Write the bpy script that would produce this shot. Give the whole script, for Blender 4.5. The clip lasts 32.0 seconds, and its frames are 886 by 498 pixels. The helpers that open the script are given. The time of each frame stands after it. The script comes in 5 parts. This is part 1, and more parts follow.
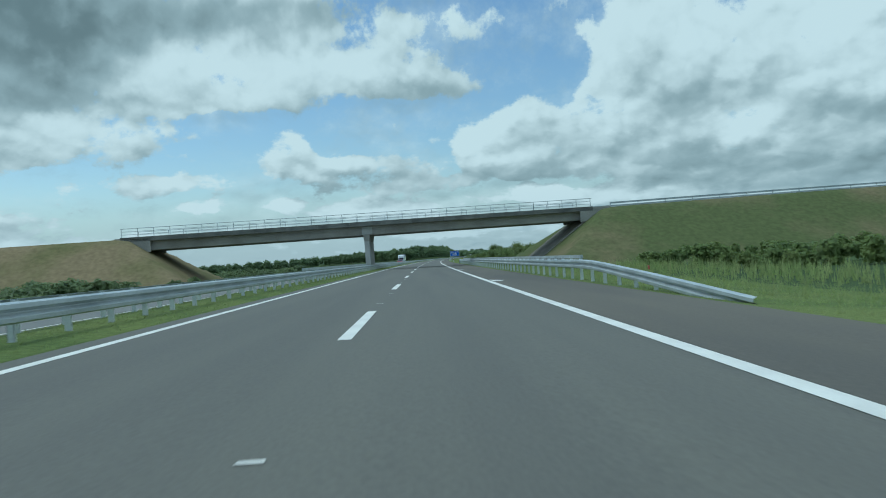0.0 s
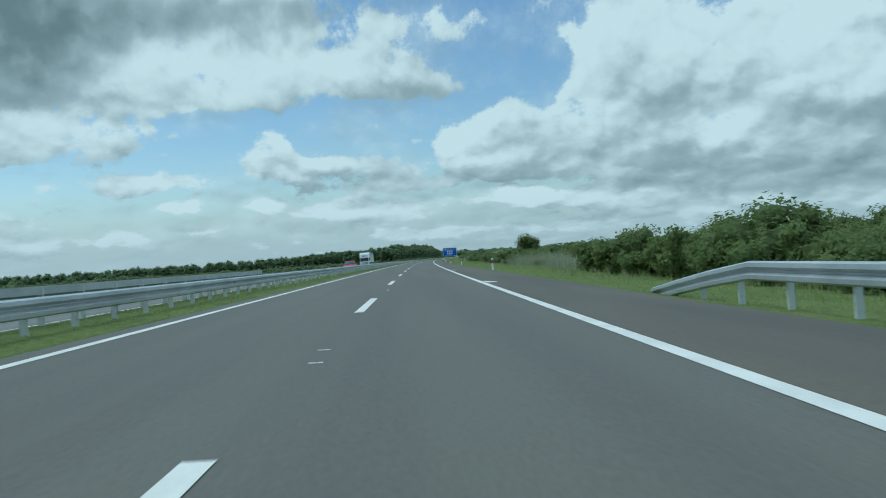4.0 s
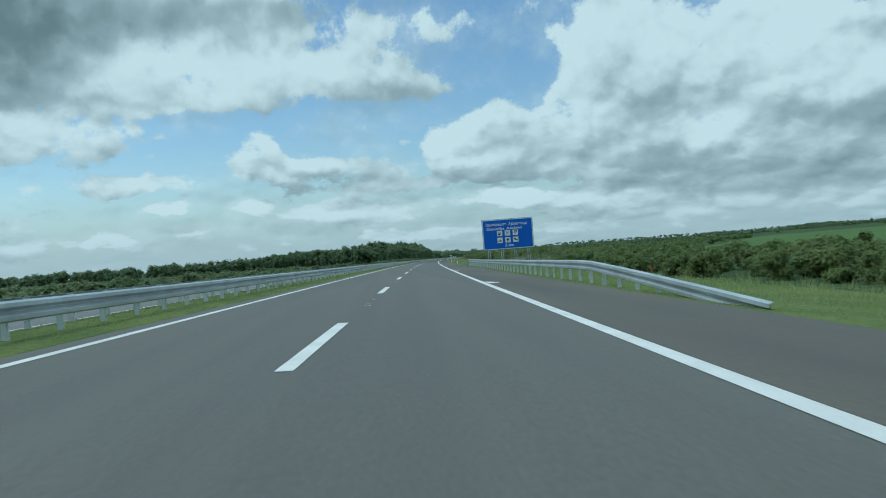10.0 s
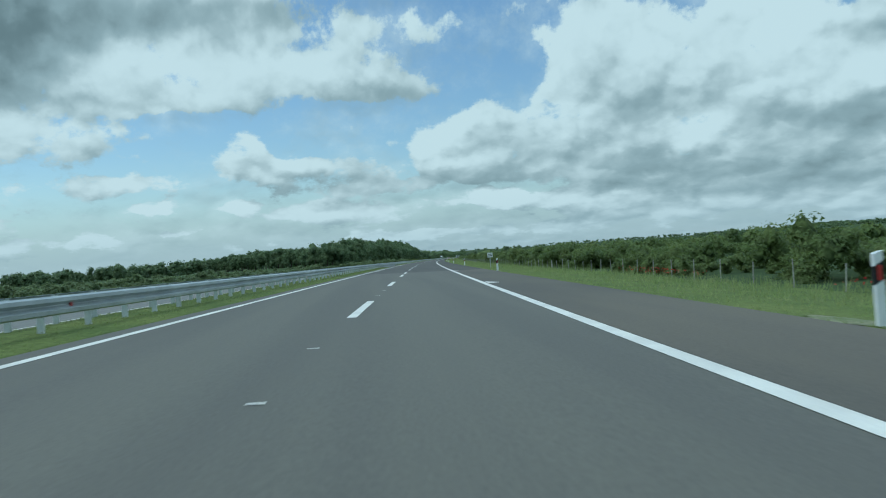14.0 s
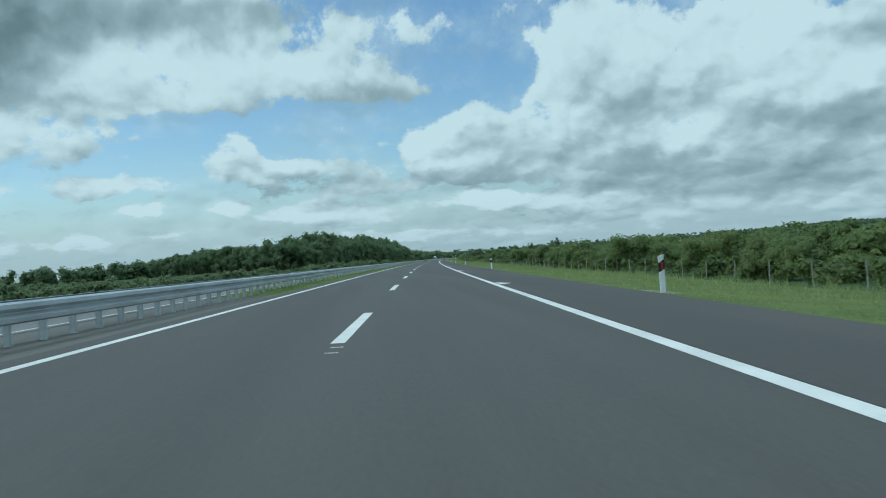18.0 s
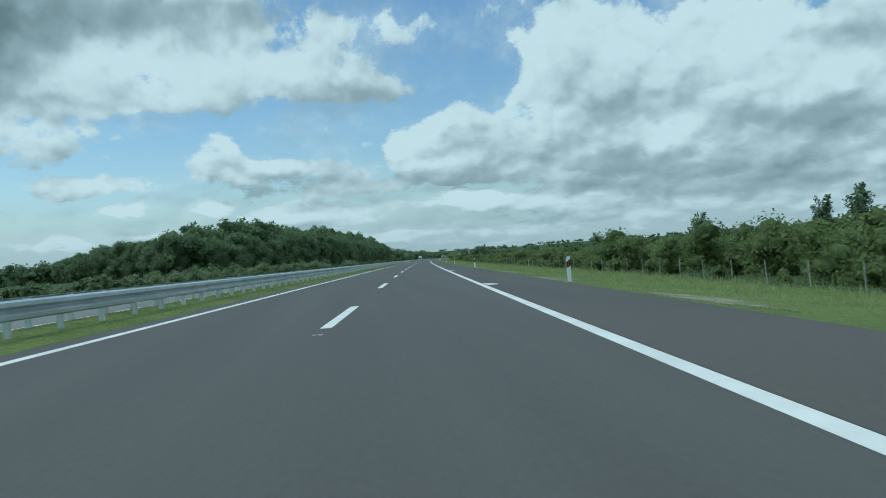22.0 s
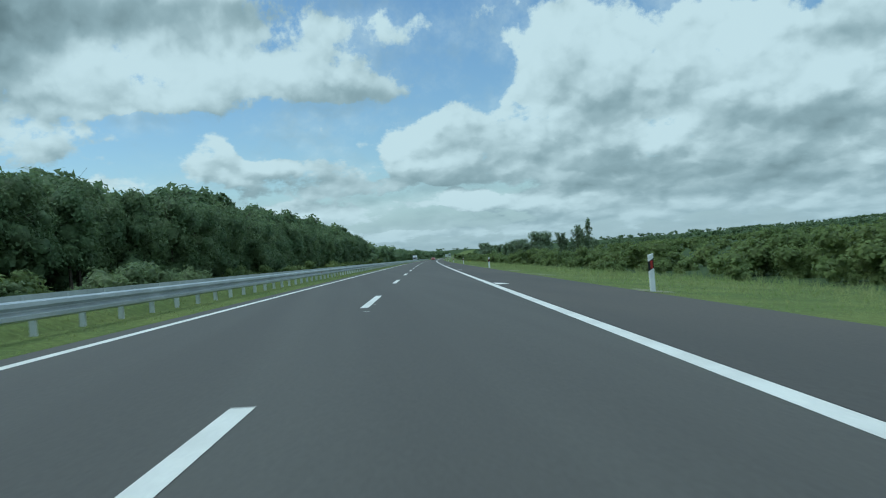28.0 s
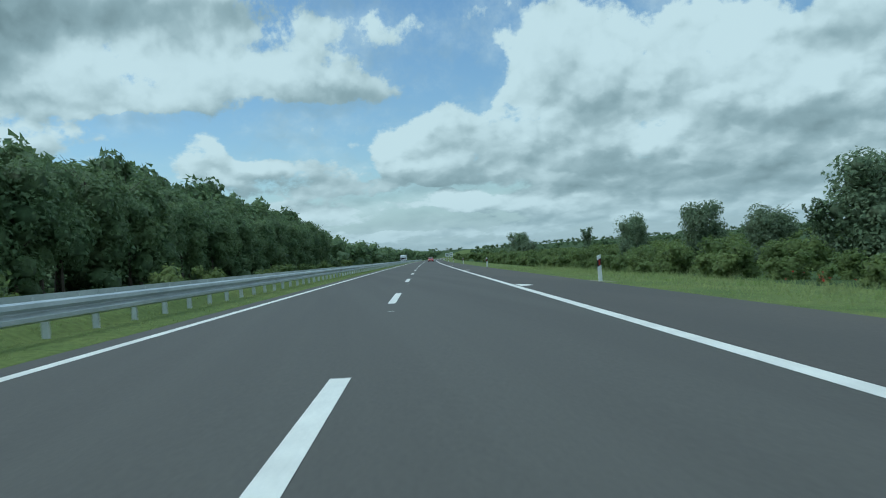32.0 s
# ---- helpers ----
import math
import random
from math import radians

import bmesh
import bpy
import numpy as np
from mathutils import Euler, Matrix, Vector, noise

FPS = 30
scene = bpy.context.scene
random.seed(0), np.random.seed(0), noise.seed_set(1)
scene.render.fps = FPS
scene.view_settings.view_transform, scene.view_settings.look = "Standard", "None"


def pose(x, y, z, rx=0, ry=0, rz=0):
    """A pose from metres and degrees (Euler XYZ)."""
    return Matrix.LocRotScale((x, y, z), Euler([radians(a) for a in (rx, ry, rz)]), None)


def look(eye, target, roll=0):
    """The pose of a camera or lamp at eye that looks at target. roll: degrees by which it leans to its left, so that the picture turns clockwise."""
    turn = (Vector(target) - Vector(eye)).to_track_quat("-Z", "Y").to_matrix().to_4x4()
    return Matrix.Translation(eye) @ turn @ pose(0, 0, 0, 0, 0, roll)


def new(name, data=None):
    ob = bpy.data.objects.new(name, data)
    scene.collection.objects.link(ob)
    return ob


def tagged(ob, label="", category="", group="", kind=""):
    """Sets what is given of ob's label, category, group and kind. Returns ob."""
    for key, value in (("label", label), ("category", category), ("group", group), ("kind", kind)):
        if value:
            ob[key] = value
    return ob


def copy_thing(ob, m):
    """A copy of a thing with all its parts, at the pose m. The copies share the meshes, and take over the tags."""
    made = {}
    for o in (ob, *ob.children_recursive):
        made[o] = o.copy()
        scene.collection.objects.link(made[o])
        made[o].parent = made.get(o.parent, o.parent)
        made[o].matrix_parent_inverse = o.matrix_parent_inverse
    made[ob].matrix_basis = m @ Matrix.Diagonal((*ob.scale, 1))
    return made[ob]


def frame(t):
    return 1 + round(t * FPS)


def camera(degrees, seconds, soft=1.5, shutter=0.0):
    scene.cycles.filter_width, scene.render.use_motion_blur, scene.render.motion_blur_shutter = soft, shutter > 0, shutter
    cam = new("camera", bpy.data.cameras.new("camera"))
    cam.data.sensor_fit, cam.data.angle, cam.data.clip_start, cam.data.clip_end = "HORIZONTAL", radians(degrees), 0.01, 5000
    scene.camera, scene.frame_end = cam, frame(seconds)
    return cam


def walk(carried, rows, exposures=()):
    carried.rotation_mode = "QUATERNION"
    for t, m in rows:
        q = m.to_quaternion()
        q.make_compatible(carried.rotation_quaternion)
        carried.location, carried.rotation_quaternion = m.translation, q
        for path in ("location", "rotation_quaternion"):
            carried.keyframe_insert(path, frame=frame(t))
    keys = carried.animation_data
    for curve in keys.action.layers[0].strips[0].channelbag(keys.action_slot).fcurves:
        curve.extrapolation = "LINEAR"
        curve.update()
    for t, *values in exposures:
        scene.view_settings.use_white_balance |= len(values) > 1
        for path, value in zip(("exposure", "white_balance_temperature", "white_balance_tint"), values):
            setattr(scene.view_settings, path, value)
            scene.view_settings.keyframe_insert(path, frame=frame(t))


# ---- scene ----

# ---- the road's line: a gentle right-hand bend, in lengths s along it and d across it (right positive)
FALL = 0.025                      # the carriageways fall to the inside of the bend
STEP = 5.0
S0 = -600.0


def bend(s):
    return 1 / 9300 if s < 780 else 1 / 15800


LINE = []
_x, _y, _h = 0.0, 0.0, 0.0
for _i in range(int(-S0 / STEP)):
    _h += STEP * bend(0)
    _x, _y = _x + STEP * math.sin(_h), _y - STEP * math.cos(_h)
_h = S0 * bend(0)
for _i in range(int((5200 - S0) / STEP)):
    LINE.append((_x, _y, _h))
    _k = bend(S0 + _i * STEP)
    _x, _y = _x + STEP * math.sin(_h + _k * STEP / 2), _y + STEP * math.cos(_h + _k * STEP / 2)
    _h += _k * STEP
_o = LINE[int(-S0 / STEP)]
LINE = [(a - _o[0], b - _o[1], c) for a, b, c in LINE]


def road(s):
    """Place and heading of the lane line at s."""
    q = min(max((s - S0) / STEP, 0), len(LINE) - 1.001)
    i = int(q)
    w = q - i
    a, b = LINE[i], LINE[i + 1]
    return a[0] + (b[0] - a[0]) * w, a[1] + (b[1] - a[1]) * w, a[2] + (b[2] - a[2]) * w


def cross(d):
    """Height of the paved cross-section: highest in the median."""
    return -FALL * d if d > -6.5 else FALL * 6.5 - 0.03 * (-6.5 - d)


def at(s, d, h=0.0):
    """World place; h is height above the sloping carriageway."""
    x, y, a = road(s)
    return Vector((x + d * math.cos(a), y - d * math.sin(a), h + cross(d)))


def flat(s, d, z=0.0):
    """World place with a true height z."""
    x, y, a = road(s)
    return Vector((x + d * math.cos(a), y - d * math.sin(a), z))


def heading(s):
    return -math.degrees(road(s)[2])


# ---- camera: seconds, way along the road, way across, then yaw to the right, pitch and roll against the road
EYE = 1.084
cam = camera(60.3, 32.0, soft=1.0, shutter=0.08)
ROWS = [
    (0, 0.00, 1.18, 1.63, 0.71, -2.81),
    (1, 34.63, 1.08, 1.87, 0.74, -2.69),
    (2, 69.43, 1.12, 1.86, 0.72, -2.76),
    (3, 103.94, 1.19, 2.02, 0.70, -2.71),
    (6, 207.59, 1.51, 2.04, 0.69, -2.67),
    (7, 242.27, 1.53, 1.96, 0.72, -2.71),
    (8, 276.88, 1.50, 1.94, 0.69, -2.68),
    (9, 310.89, 1.53, 1.67, 0.69, -2.75),
    (10, 344.91, 1.49, 1.73, 0.71, -2.78),
    (11, 379.03, 1.43, 1.77, 0.73, -2.75),
    (12, 413.38, 1.38, 1.68, 0.73, -2.71),
    (13, 446.85, 1.37, 1.87, 0.74, -2.75),
    (14, 481.74, 1.41, 1.87, 0.71, -2.74),
    (17, 587.48, 1.22, 1.68, 0.68, -2.77),
    (18, 622.89, 1.22, 1.68, 0.73, -2.80),
    (19, 658.02, 1.23, 1.93, 0.74, -2.88),
    (20, 693.63, 1.37, 1.90, 0.70, -2.95),
    (21, 729.03, 1.46, 1.99, 0.73, -2.96),
    (22, 764.44, 1.62, 2.00, 0.68, -2.90),
    (23, 799.67, 1.83, 1.89, 0.72, -2.93),
    (24, 835.35, 1.92, 1.94, 0.69, -3.10),
    (25, 870.69, 1.93, 1.91, 0.64, -3.10),
    (28, 975.31, 1.48, 1.54, 0.67, -3.00),
    (29, 1010.81, 1.30, 1.55, 0.64, -3.00),
    (30, 1047.35, 1.15, 1.55, 0.63, -2.95),
    (31, 1082.67, 0.96, 1.58, 0.70, -2.96),
    (32, 1118.08, 0.84, 1.67, 0.68, -2.92)
]


def eye_pose(s, d, yaw, pitch, roll):
    m = Matrix.Translation(at(s, d, EYE)) @ pose(0, 0, 0, 0, 0, heading(s)) @ pose(0, 0, 0, 0, math.degrees(math.atan(FALL)), 0)
    return m @ pose(0, 0, 0, 0, 0, -yaw) @ pose(0, 0, 0, 90 + pitch) @ pose(0, 0, 0, 0, 0, roll)


walk(cam, [(t, eye_pose(*r)) for t, *r in ROWS], exposures=((0.0, 0.0, 5380, -5), (32.0, 0.0, 5380, -5)))

# ---- sky and sun
SUN_EL, SUN_AZ = 58.0, -80.0       # degrees; azimuth to the right of the first heading
world = bpy.data.worlds.new("sky")
scene.world = world
world.use_nodes = True
nt = world.node_tree
nt.nodes.clear()


def wn(kind, **kw):
    n = nt.nodes.new(kind)
    for k, v in kw.items():
        n.inputs[k].default_value = v
    return n


def wmath(op, a, b=None, c=None, clamp=False):
    n = nt.nodes.new("ShaderNodeMath")
    n.operation, n.use_clamp = op, clamp
    for i, v in enumerate((a, b, c)):
        if v is None:
            continue
        if isinstance(v, (int, float)):
            n.inputs[i].default_value = v
        else:
            nt.links.new(v, n.inputs[i])
    return n.outputs[0]


def smooth(v, lo, hi):
    n = nt.nodes.new("ShaderNodeMapRange")
    n.interpolation_type = "SMOOTHSTEP"
    nt.links.new(v, n.inputs[0])
    n.inputs[1].default_value, n.inputs[2].default_value = lo, hi
    return n.outputs[0]


coord = wn("ShaderNodeTexCoord")
sep = wn("ShaderNodeSeparateXYZ")
nt.links.new(coord.outputs["Generated"], sep.inputs[0])
az = wmath("MULTIPLY", wmath("ARCTAN2", sep.outputs[0], sep.outputs[1]), 57.296)
el = wmath("MULTIPLY", wmath("ARCSINE", sep.outputs[2]), 57.296)
comb = wn("ShaderNodeCombineXYZ")
nt.links.new(az, comb.inputs[0])
# clouds look flatter towards the horizon
nt.links.new(wmath("MULTIPLY", wmath("LOGARITHM", wmath("ADD", wmath("MULTIPLY", wmath("MAXIMUM", el, 0.0), 0.16), 1.0), 2.71828), 22.0), comb.inputs[1])


def wnoise(scale, detail, rough, shift, vec):
    add = nt.nodes.new("ShaderNodeVectorMath")
    nt.links.new(vec, add.inputs[0])
    add.inputs[1].default_value = (shift, shift * 0.7, shift * 1.3)
    n = wn("ShaderNodeTexNoise", Scale=scale, Detail=detail, Roughness=rough)
    nt.links.new(add.outputs[0], n.inputs["Vector"])
    return n.outputs["Fac"]


# cloud banks: azimuth, elevation, half width, half height, weight; then their sunlit heads and their grey undersides
BANKS_LEFT = [(-23.4, 16.1, 5.5, 3.2, 1.1), (-28.4, 16.1, 5.1, 3.8, 1.1), (-16.6, 17.9, 7.2, 2.1, 1.0), (-8.1, 18.1, 5.5, 1.7, 0.9), (-14.2, 14.3, 8.1, 2.0, 1.0), (-3.8, 14.1, 5.5, 1.5, 0.95), (1.8, 16.7, 4.7, 1.5, 0.85), (1.1, 12.7, 3.8, 1.0, 0.8), (-15.1, 12.2, 5.9, 0.7, 0.8), (-23.1, 10.0, 5.9, 1.6, 1.0), (-28.8, 9.6, 3.8, 1.7, 0.9), (-9.3, 8.8, 1.5, 1.0, 1.0), (-7.2, 7.5, 3.6, 0.8, 0.9), (-19.5, 6.6, 3.8, 0.7, 0.85)]
BANKS_LOW_LEFT = [(-16.0, 4.9, 1.8, 0.5, 0.9), (-9.8, 4.6, 1.5, 0.7, 1.0), (-13.8, 3.2, 1.7, 0.3, 0.8), (-2.7, 6.3, 5.1, 1.4, 0.8), (-0.8, 3.7, 3.8, 0.7, 0.8), (-4.6, 4.1, 2.5, 0.6, 0.7), (-22.2, 2.9, 5.1, 0.4, 0.6), (-15.3, 3.4, 0.6, 0.3, 0.7), (1.7, 9.0, 1.7, 0.7, 0.4)]
BANKS_RIGHT = [(4.6, 8.3, 1.4, 1.3, 1.1), (6.7, 7.0, 2.1, 0.8, 1.0), (8.6, 9.9, 2.3, 1.3, 0.9), (10.5, 8.1, 5.1, 1.9, 1.0), (15.4, 11.9, 3.0, 2.3, 1.0), (16.7, 15.3, 3.2, 2.1, 1.0), (21.9, 12.3, 5.1, 3.6, 1.1), (27.7, 13.5, 4.7, 3.0, 1.1), (31.7, 10.4, 5.5, 3.2, 1.1), (23.5, 7.6, 6.4, 2.3, 1.1), (29.6, 5.8, 6.8, 2.0, 1.1), (14.2, 6.3, 7.2, 1.5, 1.0), (34.2, 4.3, 3.8, 2.1, 1.0), (38.3, 9.6, 4.7, 4.7, 1.1), (37.9, 4.0, 4.2, 3.0, 1.0)]
BANKS_LOW_RIGHT = [(7.3, 4.2, 3.0, 0.6, 0.9), (12.3, 3.8, 2.5, 0.5, 0.9), (16.0, 3.6, 2.5, 0.7, 0.9), (22.0, 3.5, 6.8, 1.2, 0.95), (29.4, 2.8, 6.4, 1.0, 0.9), (13.8, 1.7, 10.6, 0.6, 0.7), (36.6, 1.7, 5.1, 1.3, 0.9), (2.0, 1.8, 5.1, 0.4, 0.6), (4.8, 5.6, 3.0, 0.6, 0.75)]
BRIGHT = [(4.5, 8.5, 1.1, 1.0, 0.55), (6.3, 7.2, 1.4, 0.4, 0.4), (-9.4, 9.0, 1.2, 0.6, 0.5), (23.9, 7.9, 1.8, 1.4, 0.5), (29.5, 14.1, 2.5, 1.9, 0.35), (34.7, 10.6, 2.3, 1.2, 0.45), (21.3, 15.3, 4.0, 1.9, 0.3), (7.5, 4.3, 2.5, 0.4, 0.4), (10.0, 4.1, 1.7, 0.4, 0.3), (15.5, 10.2, 2.3, 0.7, 0.35), (-16.1, 14.2, 5.5, 1.5, 0.3), (-3.8, 14.1, 5.1, 1.1, 0.25), (-9.9, 4.9, 1.0, 0.5, 0.45), (-16.1, 5.0, 1.3, 0.3, 0.35), (-21.9, 10.4, 4.0, 0.9, 0.3), (14.3, 16.4, 1.7, 1.7, 0.3), (17.2, 3.5, 1.7, 0.3, 0.3), (1.4, 17.1, 3.8, 1.0, 0.2)]
DULL = [(-23.4, 16.1, 4.7, 3.1, 0.71), (-28.1, 16.1, 4.7, 3.8, 0.68), (-16.5, 18.8, 14.0, 1.4, 0.56), (26.0, 5.4, 6.4, 1.3, 0.55), (32.5, 8.1, 4.7, 0.7, 0.4), (19.7, 9.9, 3.4, 0.9, 0.3), (14.2, 7.1, 3.8, 0.8, 0.35), (22.1, 4.2, 3.4, 0.5, 0.4), (32.2, 4.3, 2.5, 1.0, 0.4), (1.5, 12.5, 2.5, 0.9, 0.35), (-2.8, 5.9, 5.1, 0.9, 0.3), (9.9, 5.4, 3.8, 0.6, 0.35), (17.6, 13.1, 1.5, 1.2, 0.2), (10.9, 1.9, 9.3, 0.4, 0.25), (28.7, 3.4, 5.1, 0.4, 0.3), (-3.5, 18.6, 3.8, 0.8, 0.3), (36.3, 6.7, 3.4, 0.8, 0.4)]


def heap(rows, a_in, e_in, flat_top):
    total = None
    for a, e, ra, re, w in rows:
        u = wmath("DIVIDE", wmath("SUBTRACT", a_in, a), ra * 1.2)
        v = wmath("DIVIDE", wmath("SUBTRACT", e_in, e), re * 1.2)
        q = wmath("ADD", wmath("MULTIPLY", u, u), wmath("MULTIPLY", v, v))
        if flat_top:
            q = wmath("MULTIPLY", q, q)
        g = wmath("MULTIPLY", wmath("EXPONENT", wmath("MULTIPLY", q, -1.0)), w)
        total = g if total is None else wmath("ADD", total, g)
    return total


here = comb.outputs[0]
azw = wmath("ADD", az, wmath("MULTIPLY", wmath("SUBTRACT", wnoise(0.2, 5, 0.6, 3, here), 0.5), 4.2))
elw = wmath("ADD", el, wmath("MULTIPLY", wmath("SUBTRACT", wnoise(0.22, 5, 0.6, 17, here), 0.5), 2.2))
# outside the view ahead the sky goes on broken by clouds of the same kind
ahead = smooth(wmath("MAXIMUM", wmath("ABSOLUTE", wmath("SUBTRACT", az, 4.0)), wmath("MULTIPLY", el, 1.25)), 25.0, 40.0)
broad = wmath("MULTIPLY", wmath("SUBTRACT", wnoise(0.05, 4, 0.55, 71, here), 0.34), wmath("MULTIPLY", ahead, 3.2))
cell = nt.nodes.new("ShaderNodeTexVoronoi")
cell.feature, cell.normalize = "SMOOTH_F1", True
for _k, _w in (("Scale", 0.28), ("Detail", 2.4), ("Roughness", 0.5), ("Smoothness", 0.5)):
    cell.inputs[_k].default_value = _w
jolt = nt.nodes.new("ShaderNodeVectorMath")
jolt.operation = "MULTIPLY_ADD"
nz = wn("ShaderNodeTexNoise", Scale=0.35, Detail=4.0, Roughness=0.6)
nt.links.new(here, nz.inputs["Vector"])
nt.links.new(nz.outputs["Color"], jolt.inputs[0])
jolt.inputs[1].default_value = (2.2, 2.2, 2.2)
nt.links.new(here, jolt.inputs[2])
nt.links.new(jolt.outputs[0], cell.inputs["Vector"])
puffs = wmath("SUBTRACT", 0.36, cell.outputs["Distance"])
fine = wmath("SUBTRACT", wnoise(0.3, 10, 0.64, 40, here), 0.5)
BANKS = BANKS_LEFT + BANKS_LOW_LEFT + BANKS_RIGHT + BANKS_LOW_RIGHT
bank = wmath("MINIMUM", wmath("MULTIPLY", heap(BANKS, azw, elw, True), 0.8), 0.88)
beyond = wmath("MINIMUM", wmath("MULTIPLY", heap(BANKS, wmath("SUBTRACT", azw, 0.7), wmath("ADD", elw, 1.0), True), 0.8), 0.88)
low = wmath("MULTIPLY", smooth(el, 8.0, 3.5), 0.2)
density = wmath("ADD", wmath("ADD", wmath("MAXIMUM", bank, low), broad), wmath("ADD", wmath("MULTIPLY", puffs, 1.2), wmath("MULTIPLY", fine, 2.1)))
solid = smooth(density, 0.36, 0.72)
wisp = wmath("MULTIPLY", smooth(wnoise(0.13, 8, 0.66, 90, here), 0.40, 0.68), 0.5)
haze = wmath("MULTIPLY", smooth(el, 7.0, 1.0), 0.72)
cover = wmath("MAXIMUM", solid, wisp)
lit = wmath("SUBTRACT", wmath("ADD", 0.5, wmath("MULTIPLY", heap(BRIGHT, azw, elw, False), 1.5)), heap(DULL, azw, elw, False))
lit = wmath("ADD", lit, wmath("ADD", wmath("MULTIPLY", puffs, 0.5), wmath("MULTIPLY", wmath("SUBTRACT", wnoise(0.1, 5, 0.5, 8, here), 0.5), 0.8)))
# the side of each heap towards the sun, up and to the left, is bright, and the underside grey
sunward = nt.nodes.new("ShaderNodeVectorMath")
nt.links.new(here, sunward.inputs[0])
sunward.inputs[1].default_value = (-1.0, 2.6, 0.0)
relief = wmath("SUBTRACT", wnoise(0.12, 4, 0.42, 40, here), wnoise(0.12, 4, 0.42, 40, sunward.outputs[0]))
far_cell = nt.nodes.new("ShaderNodeTexVoronoi")
far_cell.feature, far_cell.normalize = "SMOOTH_F1", True
for _k, _w in (("Scale", 0.28), ("Detail", 2.4), ("Roughness", 0.5), ("Smoothness", 0.5)):
    far_cell.inputs[_k].default_value = _w
aside = nt.nodes.new("ShaderNodeVectorMath")
nt.links.new(jolt.outputs[0], aside.inputs[0])
aside.inputs[1].default_value = (-0.4, 1.0, 0.0)
nt.links.new(aside.outputs[0], far_cell.inputs["Vector"])
rims = wmath("SUBTRACT", far_cell.outputs["Distance"], cell.outputs["Distance"])
lit = wmath("ADD", lit, wmath("ADD", wmath("MULTIPLY", relief, 0.9), wmath("ADD", wmath("MULTIPLY", rims, 2.2), wmath("MULTIPLY", wmath("SUBTRACT", bank, beyond), 0.6))))
lit = wmath("SUBTRACT", lit, wmath("MULTIPLY", smooth(density, 0.9, 1.9), 0.2))
dark = smooth(lit, 1.0, -0.1)
ramp = nt.nodes.new("ShaderNodeMix")
ramp.data_type = "RGBA"
nt.links.new(dark, ramp.inputs[0])
ramp.inputs[6].default_value = (6.5, 7.05, 6.9, 1)
ramp.inputs[7].default_value = (3.15, 3.8, 3.85, 1)
heavy = nt.nodes.new("ShaderNodeMix")
heavy.data_type = "RGBA"
nt.links.new(smooth(lit, 0.1, -0.9), heavy.inputs[0])
nt.links.new(ramp.outputs[2], heavy.inputs[6])
heavy.inputs[7].default_value = (1.6, 2.05, 2.1, 1)
sky = wn("ShaderNodeTexSky")
sky.sky_type, sky.sun_disc = "NISHITA", False
sky.sun_elevation, sky.sun_rotation = radians(SUN_EL), radians(SUN_AZ)
sky.air_density, sky.dust_density, sky.ozone_density = 1.3, 0.2, 2.5
misty = nt.nodes.new("ShaderNodeMix")
misty.data_type = "RGBA"
nt.links.new(haze, misty.inputs[0])
nt.links.new(sky.outputs[0], misty.inputs[6])
misty.inputs[7].default_value = (3.4, 4.4, 5.0, 1)
mixed = nt.nodes.new("ShaderNodeMix")
mixed.data_type = "RGBA"
nt.links.new(cover, mixed.inputs[0])
nt.links.new(misty.outputs[2], mixed.inputs[6])
nt.links.new(heavy.outputs[2], mixed.inputs[7])
veil = nt.nodes.new("ShaderNodeMix")
veil.data_type = "RGBA"
nt.links.new(wmath("MULTIPLY", smooth(el, 5.0, 0.0), 0.45), veil.inputs[0])
nt.links.new(mixed.outputs[2], veil.inputs[6])
veil.inputs[7].default_value = (3.9, 4.7, 4.95, 1)
# extra brightness added to the unseen cloudy sky overhead, making up for the weak sun
back = wn("ShaderNodeBackground")
nt.links.new(wmath("ADD", wmath("MULTIPLY", smooth(el, 24.0, 60.0), 0.115), 0.1), back.inputs["Strength"])
nt.links.new(veil.outputs[2], back.inputs[0])
nt.links.new(back.outputs[0], wn("ShaderNodeOutputWorld").inputs[0])

sun = new("sun", bpy.data.lights.new("sun", "SUN"))
sun.data.energy, sun.data.angle, sun.data.color = 1.0, radians(20.0), (1.0, 0.96, 0.9)
_a, _e = radians(SUN_AZ), radians(SUN_EL)
sun.matrix_world = look((0, 0, 60), Vector((0, 0, 60)) - Vector((math.sin(_a) * math.cos(_e), math.cos(_a) * math.cos(_e), math.sin(_e))))

# ---- materials
MATS = {}


